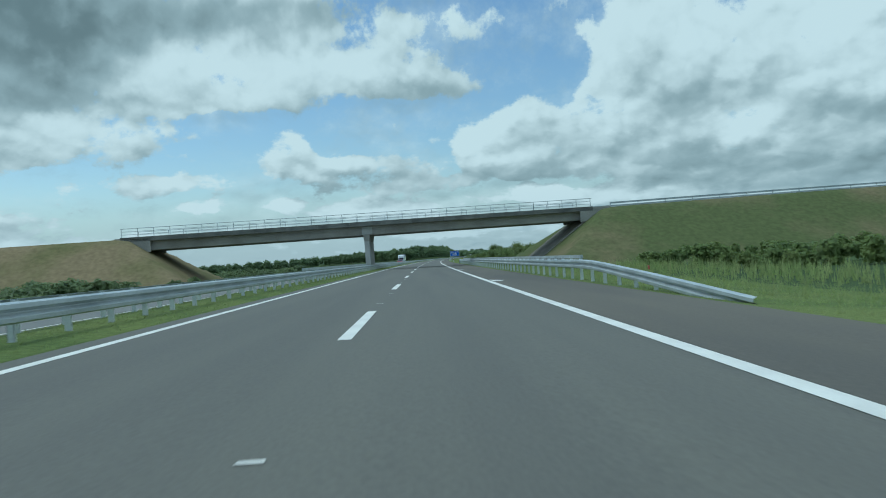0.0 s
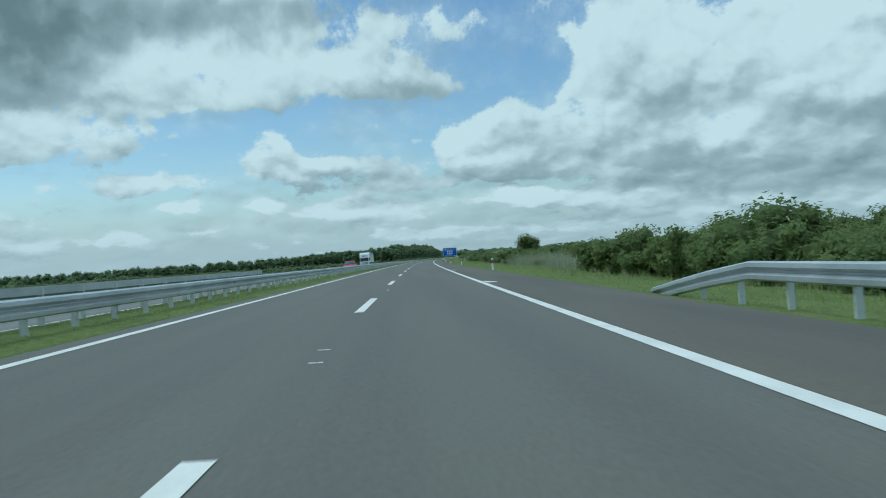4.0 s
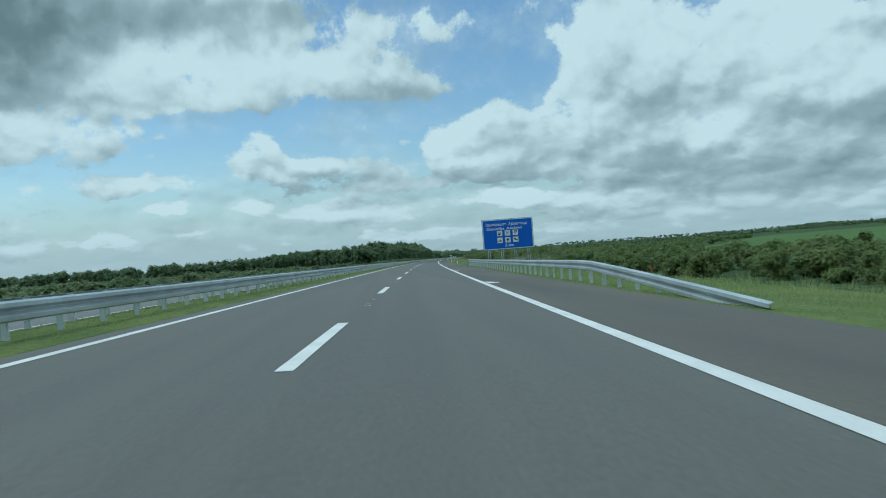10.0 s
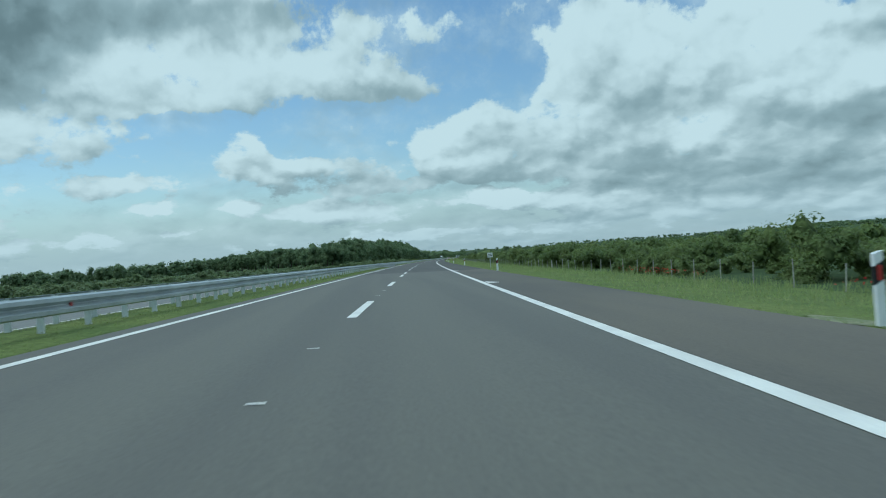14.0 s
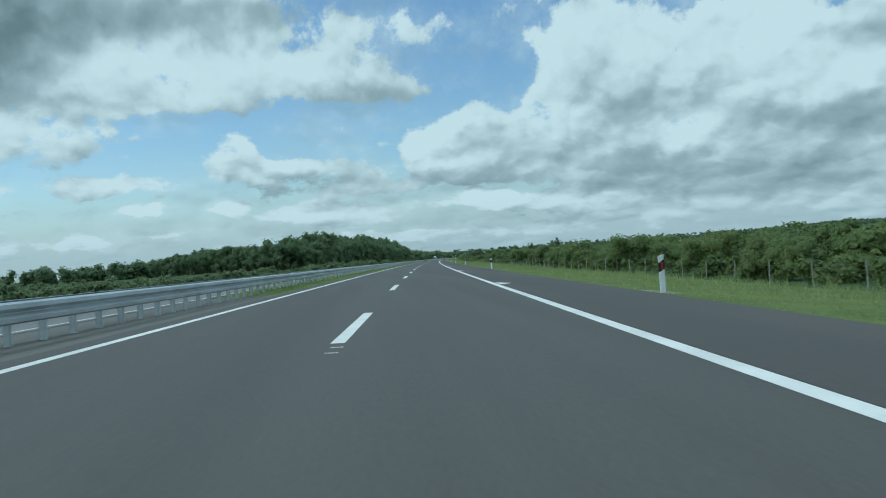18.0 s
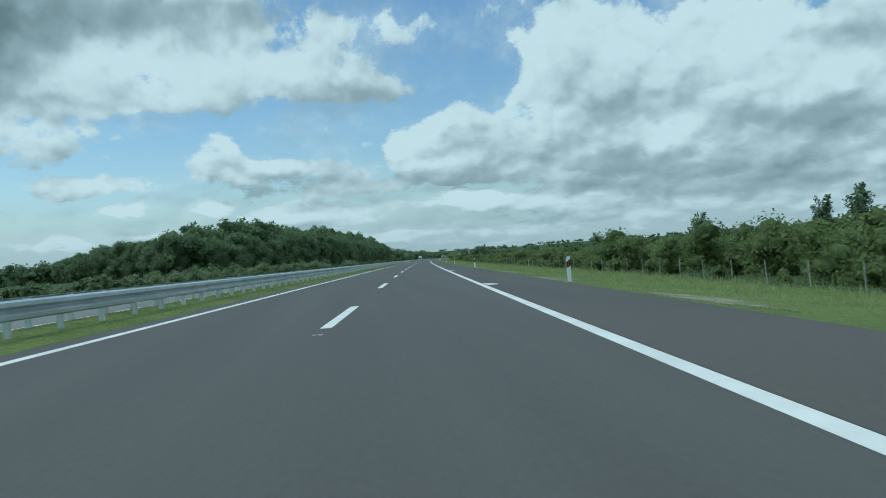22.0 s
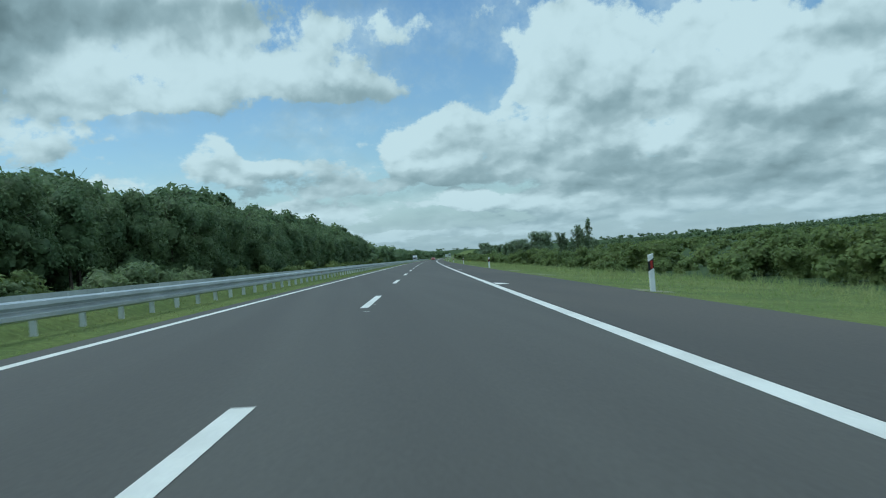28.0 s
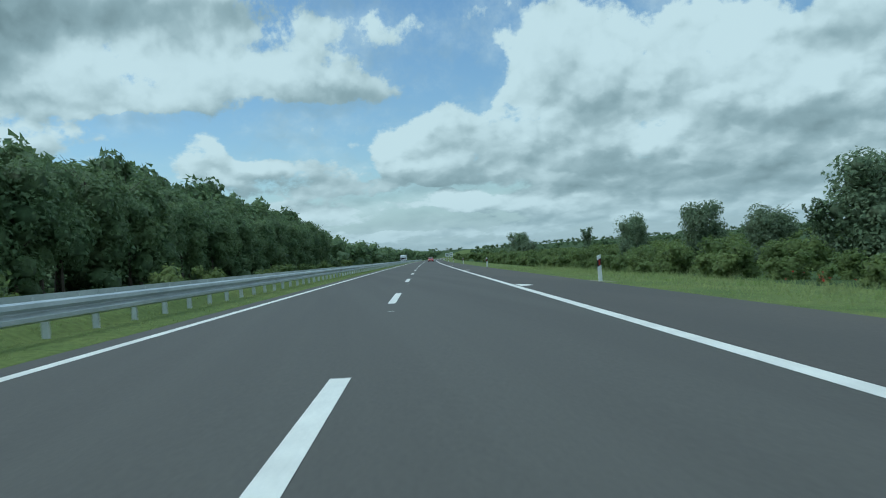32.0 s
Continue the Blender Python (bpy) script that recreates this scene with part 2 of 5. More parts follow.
def material(name, base, rough=0.7, metal=0.0, vary=0.25, scale=3.0, fine=40.0, bump=0.15, second=None, patch=0.5, random=0.0, spec=0.4, coords="Object", bump_dist=0.02, stretch=1.0):
    """Procedural surface: a base colour with broad patches towards a second colour, fine grain and relief."""
    m = bpy.data.materials.new(name)
    m.use_nodes = True
    t = m.node_tree
    p = t.nodes["Principled BSDF"]
    p.inputs["Roughness"].default_value, p.inputs["Metallic"].default_value = rough, metal
    p.inputs["Specular IOR Level"].default_value = spec
    c = t.nodes.new("ShaderNodeTexCoord")
    n1, n2 = t.nodes.new("ShaderNodeTexNoise"), t.nodes.new("ShaderNodeTexNoise")
    n1.inputs["Scale"].default_value, n1.inputs["Detail"].default_value = scale, 5
    n2.inputs["Scale"].default_value, n2.inputs["Detail"].default_value = fine, 3
    src = c.outputs[coords] if coords == "Object" else t.nodes.new("ShaderNodeNewGeometry").outputs["Position"]
    t.links.new(src, n2.inputs["Vector"])
    if stretch != 1.0:
        mp = t.nodes.new("ShaderNodeMapping")
        mp.inputs["Scale"].default_value = (1, stretch, 1)
        t.links.new(src, mp.inputs["Vector"])
        src = mp.outputs[0]
    t.links.new(src, n1.inputs["Vector"])
    mix = t.nodes.new("ShaderNodeMix")
    mix.data_type = "RGBA"
    r = t.nodes.new("ShaderNodeMapRange")
    r.inputs[1].default_value, r.inputs[2].default_value = patch - 0.12, patch + 0.12
    t.links.new(n1.outputs["Fac"], r.inputs[0])
    t.links.new(r.outputs[0], mix.inputs[0])
    mix.inputs[6].default_value = (*base, 1)
    mix.inputs[7].default_value = (*(second or [v * (1 - vary) for v in base]), 1)
    grain = t.nodes.new("ShaderNodeMix")
    grain.data_type, grain.blend_type = "RGBA", "MULTIPLY"
    grain.inputs[0].default_value = 1.0
    g = t.nodes.new("ShaderNodeMapRange")
    g.inputs[1].default_value, g.inputs[2].default_value, g.inputs[3].default_value, g.inputs[4].default_value = 0.25, 0.75, 1 - vary, 1 + vary
    t.links.new(n2.outputs["Fac"], g.inputs[0])
    t.links.new(mix.outputs[2], grain.inputs[6])
    t.links.new(g.outputs[0], grain.inputs[7])
    out = grain.outputs[2]
    if random:
        info = t.nodes.new("ShaderNodeObjectInfo")
        hsv = t.nodes.new("ShaderNodeHueSaturation")
        k = t.nodes.new("ShaderNodeMapRange")
        k.inputs[3].default_value, k.inputs[4].default_value = 1 - random, 1 + random
        t.links.new(info.outputs["Random"], k.inputs[0])
        t.links.new(k.outputs[0], hsv.inputs["Value"])
        t.links.new(out, hsv.inputs["Color"])
        out = hsv.outputs[0]
    t.links.new(out, p.inputs["Base Color"])
    if bump:
        b = t.nodes.new("ShaderNodeBump")
        b.inputs["Strength"].default_value, b.inputs["Distance"].default_value = bump, bump_dist
        t.links.new(n2.outputs["Fac"], b.inputs["Height"])
        t.links.new(b.outputs[0], p.inputs["Normal"])
    MATS[name] = m
    return m


def leafy(name, base, second, scale=0.5, value=0.17, through_light=0.42, lift=0.8, mottle=3.0):
    """Foliage: two greens by clump, each leaf its own shade, part of the light shining through; lift turns the shading upwards."""
    m = bpy.data.materials.new(name)
    m.use_nodes = True
    t = m.node_tree
    p = t.nodes["Principled BSDF"]
    p.inputs["Roughness"].default_value, p.inputs["Specular IOR Level"].default_value = 0.6, 0.25
    geo, info = t.nodes.new("ShaderNodeNewGeometry"), t.nodes.new("ShaderNodeObjectInfo")
    n = t.nodes.new("ShaderNodeTexNoise")
    n.inputs["Scale"].default_value, n.inputs["Detail"].default_value = scale, 3
    t.links.new(geo.outputs["Position"], n.inputs["Vector"])
    mix = t.nodes.new("ShaderNodeMix")
    mix.data_type = "RGBA"
    r = t.nodes.new("ShaderNodeMapRange")
    r.inputs[1].default_value, r.inputs[2].default_value = 0.35, 0.65
    t.links.new(n.outputs["Fac"], r.inputs[0])
    t.links.new(r.outputs[0], mix.inputs[0])
    mix.inputs[6].default_value, mix.inputs[7].default_value = (*base, 1), (*second, 1)
    add = t.nodes.new("ShaderNodeMath")
    add.operation = "ADD"
    t.links.new(geo.outputs["Random Per Island"], add.inputs[0])
    t.links.new(info.outputs["Random"], add.inputs[1])
    k = t.nodes.new("ShaderNodeMapRange")
    k.inputs[2].default_value, k.inputs[3].default_value, k.inputs[4].default_value = 2.0, 1 - value, 1 + value
    t.links.new(add.outputs[0], k.inputs[0])
    # fine mottling of leaves and the gaps between them
    n2, r2, both = t.nodes.new("ShaderNodeTexNoise"), t.nodes.new("ShaderNodeMapRange"), t.nodes.new("ShaderNodeMath")
    n2.inputs["Scale"].default_value, n2.inputs["Detail"].default_value, n2.inputs["Roughness"].default_value = mottle, 4, 0.65
    t.links.new(geo.outputs["Position"], n2.inputs["Vector"])
    r2.inputs[1].default_value, r2.inputs[2].default_value, r2.inputs[3].default_value, r2.inputs[4].default_value = 0.32, 0.68, 0.72, 1.28
    t.links.new(n2.outputs["Fac"], r2.inputs[0])
    both.operation = "MULTIPLY"
    t.links.new(k.outputs[0], both.inputs[0])
    t.links.new(r2.outputs[0], both.inputs[1])
    hsv = t.nodes.new("ShaderNodeHueSaturation")
    t.links.new(both.outputs[0], hsv.inputs["Value"])
    t.links.new(mix.outputs[2], hsv.inputs["Color"])
    t.links.new(hsv.outputs[0], p.inputs["Base Color"])
    add_up, even = t.nodes.new("ShaderNodeVectorMath"), t.nodes.new("ShaderNodeVectorMath")
    even.operation = "NORMALIZE"
    add_up.inputs[1].default_value = (0, 0, lift)
    t.links.new(geo.outputs["Normal"], add_up.inputs[0])
    t.links.new(add_up.outputs[0], even.inputs[0])
    t.links.new(even.outputs[0], p.inputs["Normal"])
    tr = t.nodes.new("ShaderNodeBsdfTranslucent")
    t.links.new(hsv.outputs[0], tr.inputs[0])
    ms = t.nodes.new("ShaderNodeMixShader")
    ms.inputs[0].default_value = through_light
    t.links.new(p.outputs[0], ms.inputs[1])
    t.links.new(tr.outputs[0], ms.inputs[2])
    t.links.new(ms.outputs[0], t.nodes["Material Output"].inputs[0])
    MATS[name] = m
    return m


ASPHALT = material("asphalt", (0.132, 0.124, 0.102), 0.85, vary=0.16, scale=0.9, stretch=0.03, fine=25, bump=0.1, second=(0.114, 0.107, 0.091), coords="World", bump_dist=0.006)
ASPHALT2 = material("newer_asphalt", (0.091, 0.084, 0.073), 0.85, vary=0.16, scale=0.9, stretch=0.03, fine=25, bump=0.1, second=(0.079, 0.072, 0.063), coords="World", bump_dist=0.006)
SHOULDER = material("dusty_shoulder_asphalt", (0.132, 0.114, 0.087), 0.9, vary=0.16, scale=0.35, stretch=0.12, fine=25, bump=0.1, second=(0.096, 0.086, 0.072), coords="World", bump_dist=0.006)
SHOULDER2 = material("newer_shoulder_asphalt", (0.09, 0.079, 0.067), 0.9, vary=0.16, scale=0.35, stretch=0.12, fine=25, bump=0.1, second=(0.073, 0.066, 0.058), coords="World", bump_dist=0.006)
ASPHALT_FAR = material("worn_asphalt", (0.17, 0.165, 0.15), 0.85, vary=0.16, scale=0.9, stretch=0.03, fine=25, bump=0.1, second=(0.145, 0.14, 0.127), coords="World", bump_dist=0.006)
PAINT = material("road_paint", (0.76, 0.73, 0.66), 0.6, vary=0.08, scale=1.2, fine=30, bump=0.1, second=(0.66, 0.63, 0.57), coords="World")
STEEL = material("galvanised_steel", (0.5, 0.53, 0.54), 0.5, 0.45, vary=0.1, scale=0.8, fine=18, bump=0.05, second=(0.4, 0.43, 0.44), coords="World")
STEEL_POST = material("pale_galvanised_steel", (0.66, 0.69, 0.68), 0.6, 0.2, vary=0.08, scale=1.5, fine=18, bump=0.05, coords="World")
CONCRETE = material("concrete", (0.36, 0.34, 0.305), 0.88, vary=0.12, scale=0.35, fine=9, bump=0.2, second=(0.27, 0.255, 0.225), coords="World")
# weathered on the kerbs; on the soffit the dark tone stands for shade
WEATHERED_SHADED = material("weathered_shaded_concrete", (0.2, 0.195, 0.175), 0.9, vary=0.15, scale=0.5, fine=9, bump=0.25, second=(0.12, 0.118, 0.105), coords="World", random=0.07)
STONE = material("dark_slope_paving", (0.25, 0.225, 0.2), 0.95, vary=0.25, scale=0.9, fine=7, bump=0.4, second=(0.17, 0.16, 0.12), coords="World", random=0.1)
PALE = material("pale_concrete", (0.45, 0.44, 0.42), 0.88, vary=0.1, scale=0.8, fine=12, bump=0.2, coords="World")
GRASS = material("grass_ground", (0.145, 0.172, 0.052), 0.95, vary=0.3, scale=0.3, fine=7, bump=0.4, second=(0.104, 0.138, 0.042), coords="World", bump_dist=0.06, spec=0.1)
EARTH = material("bare_brown_earth", (0.215, 0.165, 0.092), 0.95, vary=0.2, scale=0.12, fine=1.8, bump=0.4, second=(0.14, 0.13, 0.055), patch=0.55, coords="World", bump_dist=0.1, spec=0.1)
SOIL = material("dry_embankment_grass", (0.1, 0.115, 0.045), 0.95, vary=0.2, scale=0.09, fine=1.6, bump=0.3, second=(0.18, 0.145, 0.08), patch=0.56, coords="World", bump_dist=0.1, spec=0.1)
WHITE = material("white_plastic", (0.78, 0.79, 0.78), 0.5, vary=0.05, scale=6, fine=40, bump=0.03)
BLACK = material("black_plastic", (0.012, 0.012, 0.013), 0.5, vary=0.2, bump=0.03)
RED = material("red_reflector", (0.38, 0.03, 0.025), 0.35, vary=0.1, bump=0.0)
BLUE = material("blue_sign_sheet", (0.012, 0.112, 0.56), 0.45, vary=0.06, scale=0.9, fine=12, bump=0.02)
SIGNWHITE = material("white_sign_sheet", (0.78, 0.79, 0.78), 0.5, vary=0.03, bump=0.0)
CROP = material("young_crop", (0.09, 0.148, 0.04), 0.95, vary=0.12, scale=0.02, fine=0.5, bump=0.2, second=(0.078, 0.132, 0.036), coords="World", spec=0.1)
BARK = material("bark", (0.11, 0.09, 0.07), 0.95, vary=0.3, scale=2, fine=14, bump=0.5)
WOOD = material("weathered_fence_post", (0.36, 0.34, 0.3), 0.9, vary=0.2, scale=3, fine=20, bump=0.2, random=0.25)
LEAF = leafy("broad_leaves", (0.138, 0.19, 0.06), (0.19, 0.238, 0.074), through_light=0.52)
LEAFDARK = leafy("forest_leaves", (0.12, 0.18, 0.08), (0.172, 0.23, 0.1), 0.2, through_light=0.45, mottle=1.6)
LEAFPALE = leafy("silvery_leaves", (0.155, 0.21, 0.11), (0.205, 0.255, 0.145), 0.6)
SHRUB = leafy("shrub_leaves", (0.142, 0.193, 0.062), (0.203, 0.248, 0.08), 0.15, through_light=0.52)
SCRUB_LEFT = leafy("light_scrub_leaves", (0.145, 0.195, 0.085), (0.195, 0.24, 0.105), 0.12, through_light=0.48)
REED = leafy("dry_reeds", (0.5, 0.5, 0.33), (0.34, 0.38, 0.2), 0.3, lift=2.0)
BLADE = leafy("grass_blades", (0.24, 0.31, 0.096), (0.31, 0.335, 0.13), 0.4, through_light=0.5, lift=0.6)


# ---- mesh helpers
def link(name, verts, faces, mat, parent=None, label="", smooth_faces=False):
    me = bpy.data.meshes.new(name)
    me.from_pydata([tuple(v) for v in verts], [], faces)
    me.materials.append(mat)
    if smooth_faces:
        me.shade_smooth()
    me.update()
    ob = new(name, me)
    if parent:
        ob.parent = parent
    if label:
        ob["label"] = label
    return ob


def part(name, bm, mat, parent=None, label=""):
    me = bpy.data.meshes.new(name)
    bm.to_mesh(me)
    bm.free()
    me.materials.append(mat)
    ob = new(name, me)
    if parent:
        ob.parent = parent
    if label:
        ob["label"] = label
    return ob


def shared(name, mesh, parent, m):
    ob = new(name, mesh)
    if parent:
        ob.parent = parent
    ob.matrix_basis = m
    return ob


def thing(name, m, label, category, group="", kind=""):
    ob = new(name)
    ob.matrix_world = m
    ob.empty_display_size = 0.3
    return tagged(ob, label, category, group, kind)


def box(bm, x0, x1, y0, y1, z0, z1, bevel=0.0):
    r = bmesh.ops.create_cube(bm, size=1, matrix=Matrix.Translation(((x0 + x1) / 2, (y0 + y1) / 2, (z0 + z1) / 2)) @ Matrix.Diagonal((x1 - x0, y1 - y0, z1 - z0, 1)))
    if bevel:
        e = list({e for v in r["verts"] for e in v.link_edges})
        bmesh.ops.bevel(bm, geom=e, offset=bevel, segments=2, affect="EDGES", profile=0.5)
    return bm


def boxed(name, dims, mat, parent=None, label="", bevel=0.0):
    return part(name, box(bmesh.new(), *dims, bevel), mat, parent, label)


def tube(bm, a, b, r, sides=8, r2=None):
    a, b = Vector(a), Vector(b)
    m = Matrix.Translation((a + b) / 2) @ (b - a).to_track_quat("Z", "Y").to_matrix().to_4x4()
    bmesh.ops.create_cone(bm, cap_ends=True, segments=sides, radius1=r, radius2=r if r2 is None else r2, depth=(b - a).length, matrix=m)
    return bm


def strip(name, s0, s1, d0, d1, h, mat, step=10.0, skirt=0.0, parent=None, label=""):
    """A ribbon of road surface or paint between two offsets; skirt gives it an edge."""
    n = max(1, int(math.ceil((s1 - s0) / step)))
    v, f = [], []
    cols = [(d0, h), (d1, h)]
    if skirt:
        cols = [(d0 - 0.01, h - skirt)] + cols + [(d1 + 0.01, h - skirt)]
    c = len(cols)
    for i in range(n + 1):
        s = s0 + (s1 - s0) * i / n
        v += [at(s, d, z) for d, z in cols]
    for i in range(n):
        for j in range(c - 1):
            a = i * c + j
            f.append((a, a + 1, a + 1 + c, a + c))
    return link(name, v, f, mat, parent, label)


# ---- ground: one sheet to the horizon
def bump_noise(x, y, size, seed=0.0):
    return noise.noise(Vector((x / size + seed, y / size - seed, seed)))


def ground_z(s, d):
    """True height of the natural ground, and of the verges beside the road."""
    if -18.6 < d < 7.0:
        z = cross(d) - 0.05
        if -7.3 < d < -4.44 and not 610 < s < 656:
            q = min(1, (-4.44 - d) / 0.6, (d + 7.3) / 0.3)
            z += 0.045 + 0.06 * q * q * (3 - 2 * q)
            q = max(0, min(1, (-5.75 - d) / 0.4, (d + 7.3) / 0.3))
            z += 0.2 * max(0, min(1, (s - 850) / 120)) * q * q * (3 - 2 * q)
    elif d >= 7.0:
        u = d - 7.0
        z = -0.225 - 0.1 * min(u, 10.5) - 0.25 * max(0, min(1, (u - 10.5) / 10))
        z += 0.16 * bump_noise(s, d, 16.0) * max(0, min(1, (u - 2.5) / 4))
        z += 12 * max(0.0, min(1.0, (d - 110) / 1000)) ** 1.2 * (1 + 0.35 * bump_noise(s, d, 420.0, 5.0)) + 4 * max(0, min(1, (d - 1000) / 1200))
    else:
        u = -18.6 - d
        z = cross(-18.6) - 0.05 - 0.7 * min(1, u / 9)
        z += 0.2 * bump_noise(s, d, 14.0, 2.0) * min(1, u / 4)
        z += 3.0 * max(0, min(1, (s - 930) / 150)) * max(0, min(1, (-d - 36) / 40))
        z += 6 * max(0, min(1, (-d - 300) / 1500))
    far = max(0.0, min(1.0, (s - 2300) / 1200))
    return z + (20 - 11 * max(0, min(1, (d - 300) / 600))) * far * far * (3 - 2 * far) * (1 + 0.3 * bump_noise(s, d, 500.0, 9.0))


def spread(lo, hi, near, growth=1.25, first=None):
    out, v, w = [lo], lo, near
    while v < hi:
        v += w
        out.append(min(v, hi))
        w *= growth
    return out


DS = [-v for v in reversed(spread(18.6, 3500, 2.0, 1.3))] + [-12.0, -7.33, -7.29, -7.1, -6.6, -6.15, -5.95, -5.75, -5.3, -5.0, -4.85, -4.7, -4.58, -4.46, -4.43, -4.2, 0.0, 4.0, 6.75] + spread(7.0, 3500, 1.2, 1.22)
SS = [-500, -300, -200, -150] + [-100 + 8 * i for i in range(188)] + [1430 + 60 * i for i in range(60)]
_v, _f = [], []
for _s in SS:
    _v += [flat(_s, _d, ground_z(_s, _d)) for _d in DS]
for _i in range(len(SS) - 1):
    for _j in range(len(DS) - 1):
        _a = _i * len(DS) + _j
        _f.append((_a, _a + 1, _a + 1 + len(DS), _a + len(DS)))
MEADOWLAND = material("rough_meadow", (0.062, 0.09, 0.033), 0.95, vary=0.3, scale=0.06, fine=1.5, bump=0.5, second=(0.046, 0.068, 0.026), coords="World", bump_dist=0.15, spec=0.1)
ground = tagged(link("ground", _v, _f, GRASS, smooth_faces=True), "grassy verges and meadows of the motorway's flat land", "ground", kind="structure")

ground.data.materials.append(MEADOWLAND)
for _p in ground.data.polygons:
    _d = DS[_p.index % (len(DS) - 1)]
    _p.material_index = 1 if _d > 16 or _d < -26 else 0

# ---- carriageways and paint
END = 3200
SEAM = 547.0
road_ob = tagged(strip("road", -300, END, -4.4, 6.8, 0.0, ASPHALT, skirt=0.12), "dark grey asphalt carriageway with hard shoulder", "road", kind="structure")
other_road = tagged(strip("road_opposite", -300, END, -18.4, -7.35, 0.0, ASPHALT_FAR, skirt=0.12), "grey asphalt carriageway of the opposite direction", "road", kind="structure")
strip("newer_surface", SEAM, END, -4.41, 6.81, 0.003, ASPHALT2, parent=road_ob, label="darker, newer asphalt")
strip("edge_line", -300, END, -3.92, -3.72, 0.006, PAINT, parent=road_ob, label="solid white edge line")
strip("edge_line", -300, END, 3.84, 4.06, 0.006, PAINT, parent=road_ob, label="solid white edge line")
strip("edge_line", -300, END, -7.95, -7.77, 0.006, PAINT, parent=other_road, label="solid white edge line")
strip("edge_line", -300, END, -15.7, -15.5, 0.006, PAINT, parent=other_road, label="solid white edge line")
strip("hard_shoulder", -300, SEAM, 4.07, 6.805, 0.0045, SHOULDER, parent=road_ob, label="brownish dusty asphalt of the hard shoulder")
strip("hard_shoulder", SEAM, END, 4.07, 6.815, 0.0065, SHOULDER2, parent=road_ob, label="darker brownish asphalt of the hard shoulder")
# the paint starts afresh where the newer surface begins
for _s in [10.8 + 18 * k for k in range(-4, 30)] + [543.3 + 18 * k for k in range(0, 100)]:
    strip("lane_dash", _s, _s + 5.97, -0.1, 0.1, 0.007, PAINT, step=3, parent=road_ob)
    strip("lane_dash", _s + 5, _s + 11, -11.8, -11.6, 0.007, PAINT, step=3, parent=other_road)


def half_moon(s):
    """Spacing mark on the hard shoulder: straight along the edge line, blunt at the near end, drawn to a point at the far end."""
    side = [(0.0, 0.05), (0.02, 0.2), (0.12, 0.36), (0.3, 0.46), (0.55, 0.49), (0.9, 0.42), (1.3, 0.29), (1.7, 0.14), (2.0, 0.02), (2.0, 0.0), (0.0, 0.0)]
    return link("spacing_mark", [at(s + a, 4.11 + b, 0.009) for a, b in reversed(side)], [tuple(range(len(side)))], PAINT, road_ob)


for _s in [32.6 + 34.28 * k for k in range(-2, 16)] + [581.9 + 35.12 * k for k in range(0, 34)]:
    half_moon(_s)
# short leftover marking tabs between the lane dashes
_rng = random.Random(3)
_v, _f = [], []
for _k in range(-2, 68):
    for _j in range(_rng.choice((1, 2, 2, 3))):
        _s, _d = 17.4 + 18 * _k + _rng.uniform(0, 8), _rng.uniform(-0.12, 0.08)
        _n = len(_v)
        _v += [at(_s, _d, 0.008), at(_s, _d + 0.17, 0.008), at(_s + 0.07, _d + 0.16, 0.008), at(_s + 0.06, _d + 0.01, 0.008)]
        _f.append((_n, _n + 1, _n + 2, _n + 3))
tagged(link("marking_tabs", _v, _f, PAINT), "small worn white marking tabs on the asphalt", "road marking", kind="stuff")

# ---- crash barriers
def beam_profile(side):
    """W-shaped section, as offsets across and heights; side 1 faces right."""
    pts = [(0.0, 0.75), (0.03, 0.752), (0.092, 0.725), (0.098, 0.665), (0.03, 0.632), (0.0, 0.617), (0.0, 0.593), (0.03, 0.578), (0.098, 0.545), (0.092, 0.485), (0.03, 0.458), (0.0, 0.46)]
    return [(side * (a + 0.10), 0.36 + (z - 0.458) * 1.235) for a, z in pts]


def beam_panel(s0, s1, d, side, parent, prof=None, drop=lambda s: 0.0, shift=lambda s: 0.0, closed=False, name="rail_panel", step=2.0):
    prof = prof or beam_profile(side)
    thick = [(a - side * 0.012, z) for a, z in reversed(prof)]
    loop = prof + thick if not closed else prof
    n, c = max(1, int(round((s1 - s0) / step))), len(loop)
    v, f = [], []
    for i in range(n + 1):
        s = s0 + (s1 - s0) * i / n
        v += [at(s, d + a + shift(s), z - drop(s)) for a, z in loop]
    for i in range(n):
        for j in range(c):
            a, b = i * c + j, i * c + (j + 1) % c
            f.append((a, b, b + c, a + c))
    if closed:
        f += [tuple(range(c - 1, -1, -1)), tuple(range(n * c, n * c + c))]
    return link(name, v, f, STEEL, parent)


def post_mesh(top, deep=0.12, wide=0.06):
    bm = bmesh.new()
    box(bm, -deep / 2, deep / 2, -wide / 2, -wide / 2 + 0.008, -0.12, top)
    box(bm, -deep / 2, -deep / 2 + 0.008, -wide / 2, wide / 2, -0.12, top)
    box(bm, deep / 2 - 0.008, deep / 2, -wide / 2, wide / 2, -0.12, top)
    me = bpy.data.meshes.new("post")
    bm.to_mesh(me)
    bm.free()
    me.materials.append(STEEL_POST)
    return me


POST, POST_MID, POST_TALL = post_mesh(0.70), post_mesh(0.75), post_mesh(0.86)


SPACER = bpy.data.meshes.new("spacer")
_bm = box(bmesh.new(), -0.3, 0.3, -0.04, 0.04, 0.52, 0.69)
_bm.to_mesh(SPACER)
_bm.free()
SPACER.materials.append(STEEL)


def upright(s, d, h=0.0):
    p = at(s, d, h)
    return Matrix.Translation(p) @ pose(0, 0, 0, 0, 0, heading(s))


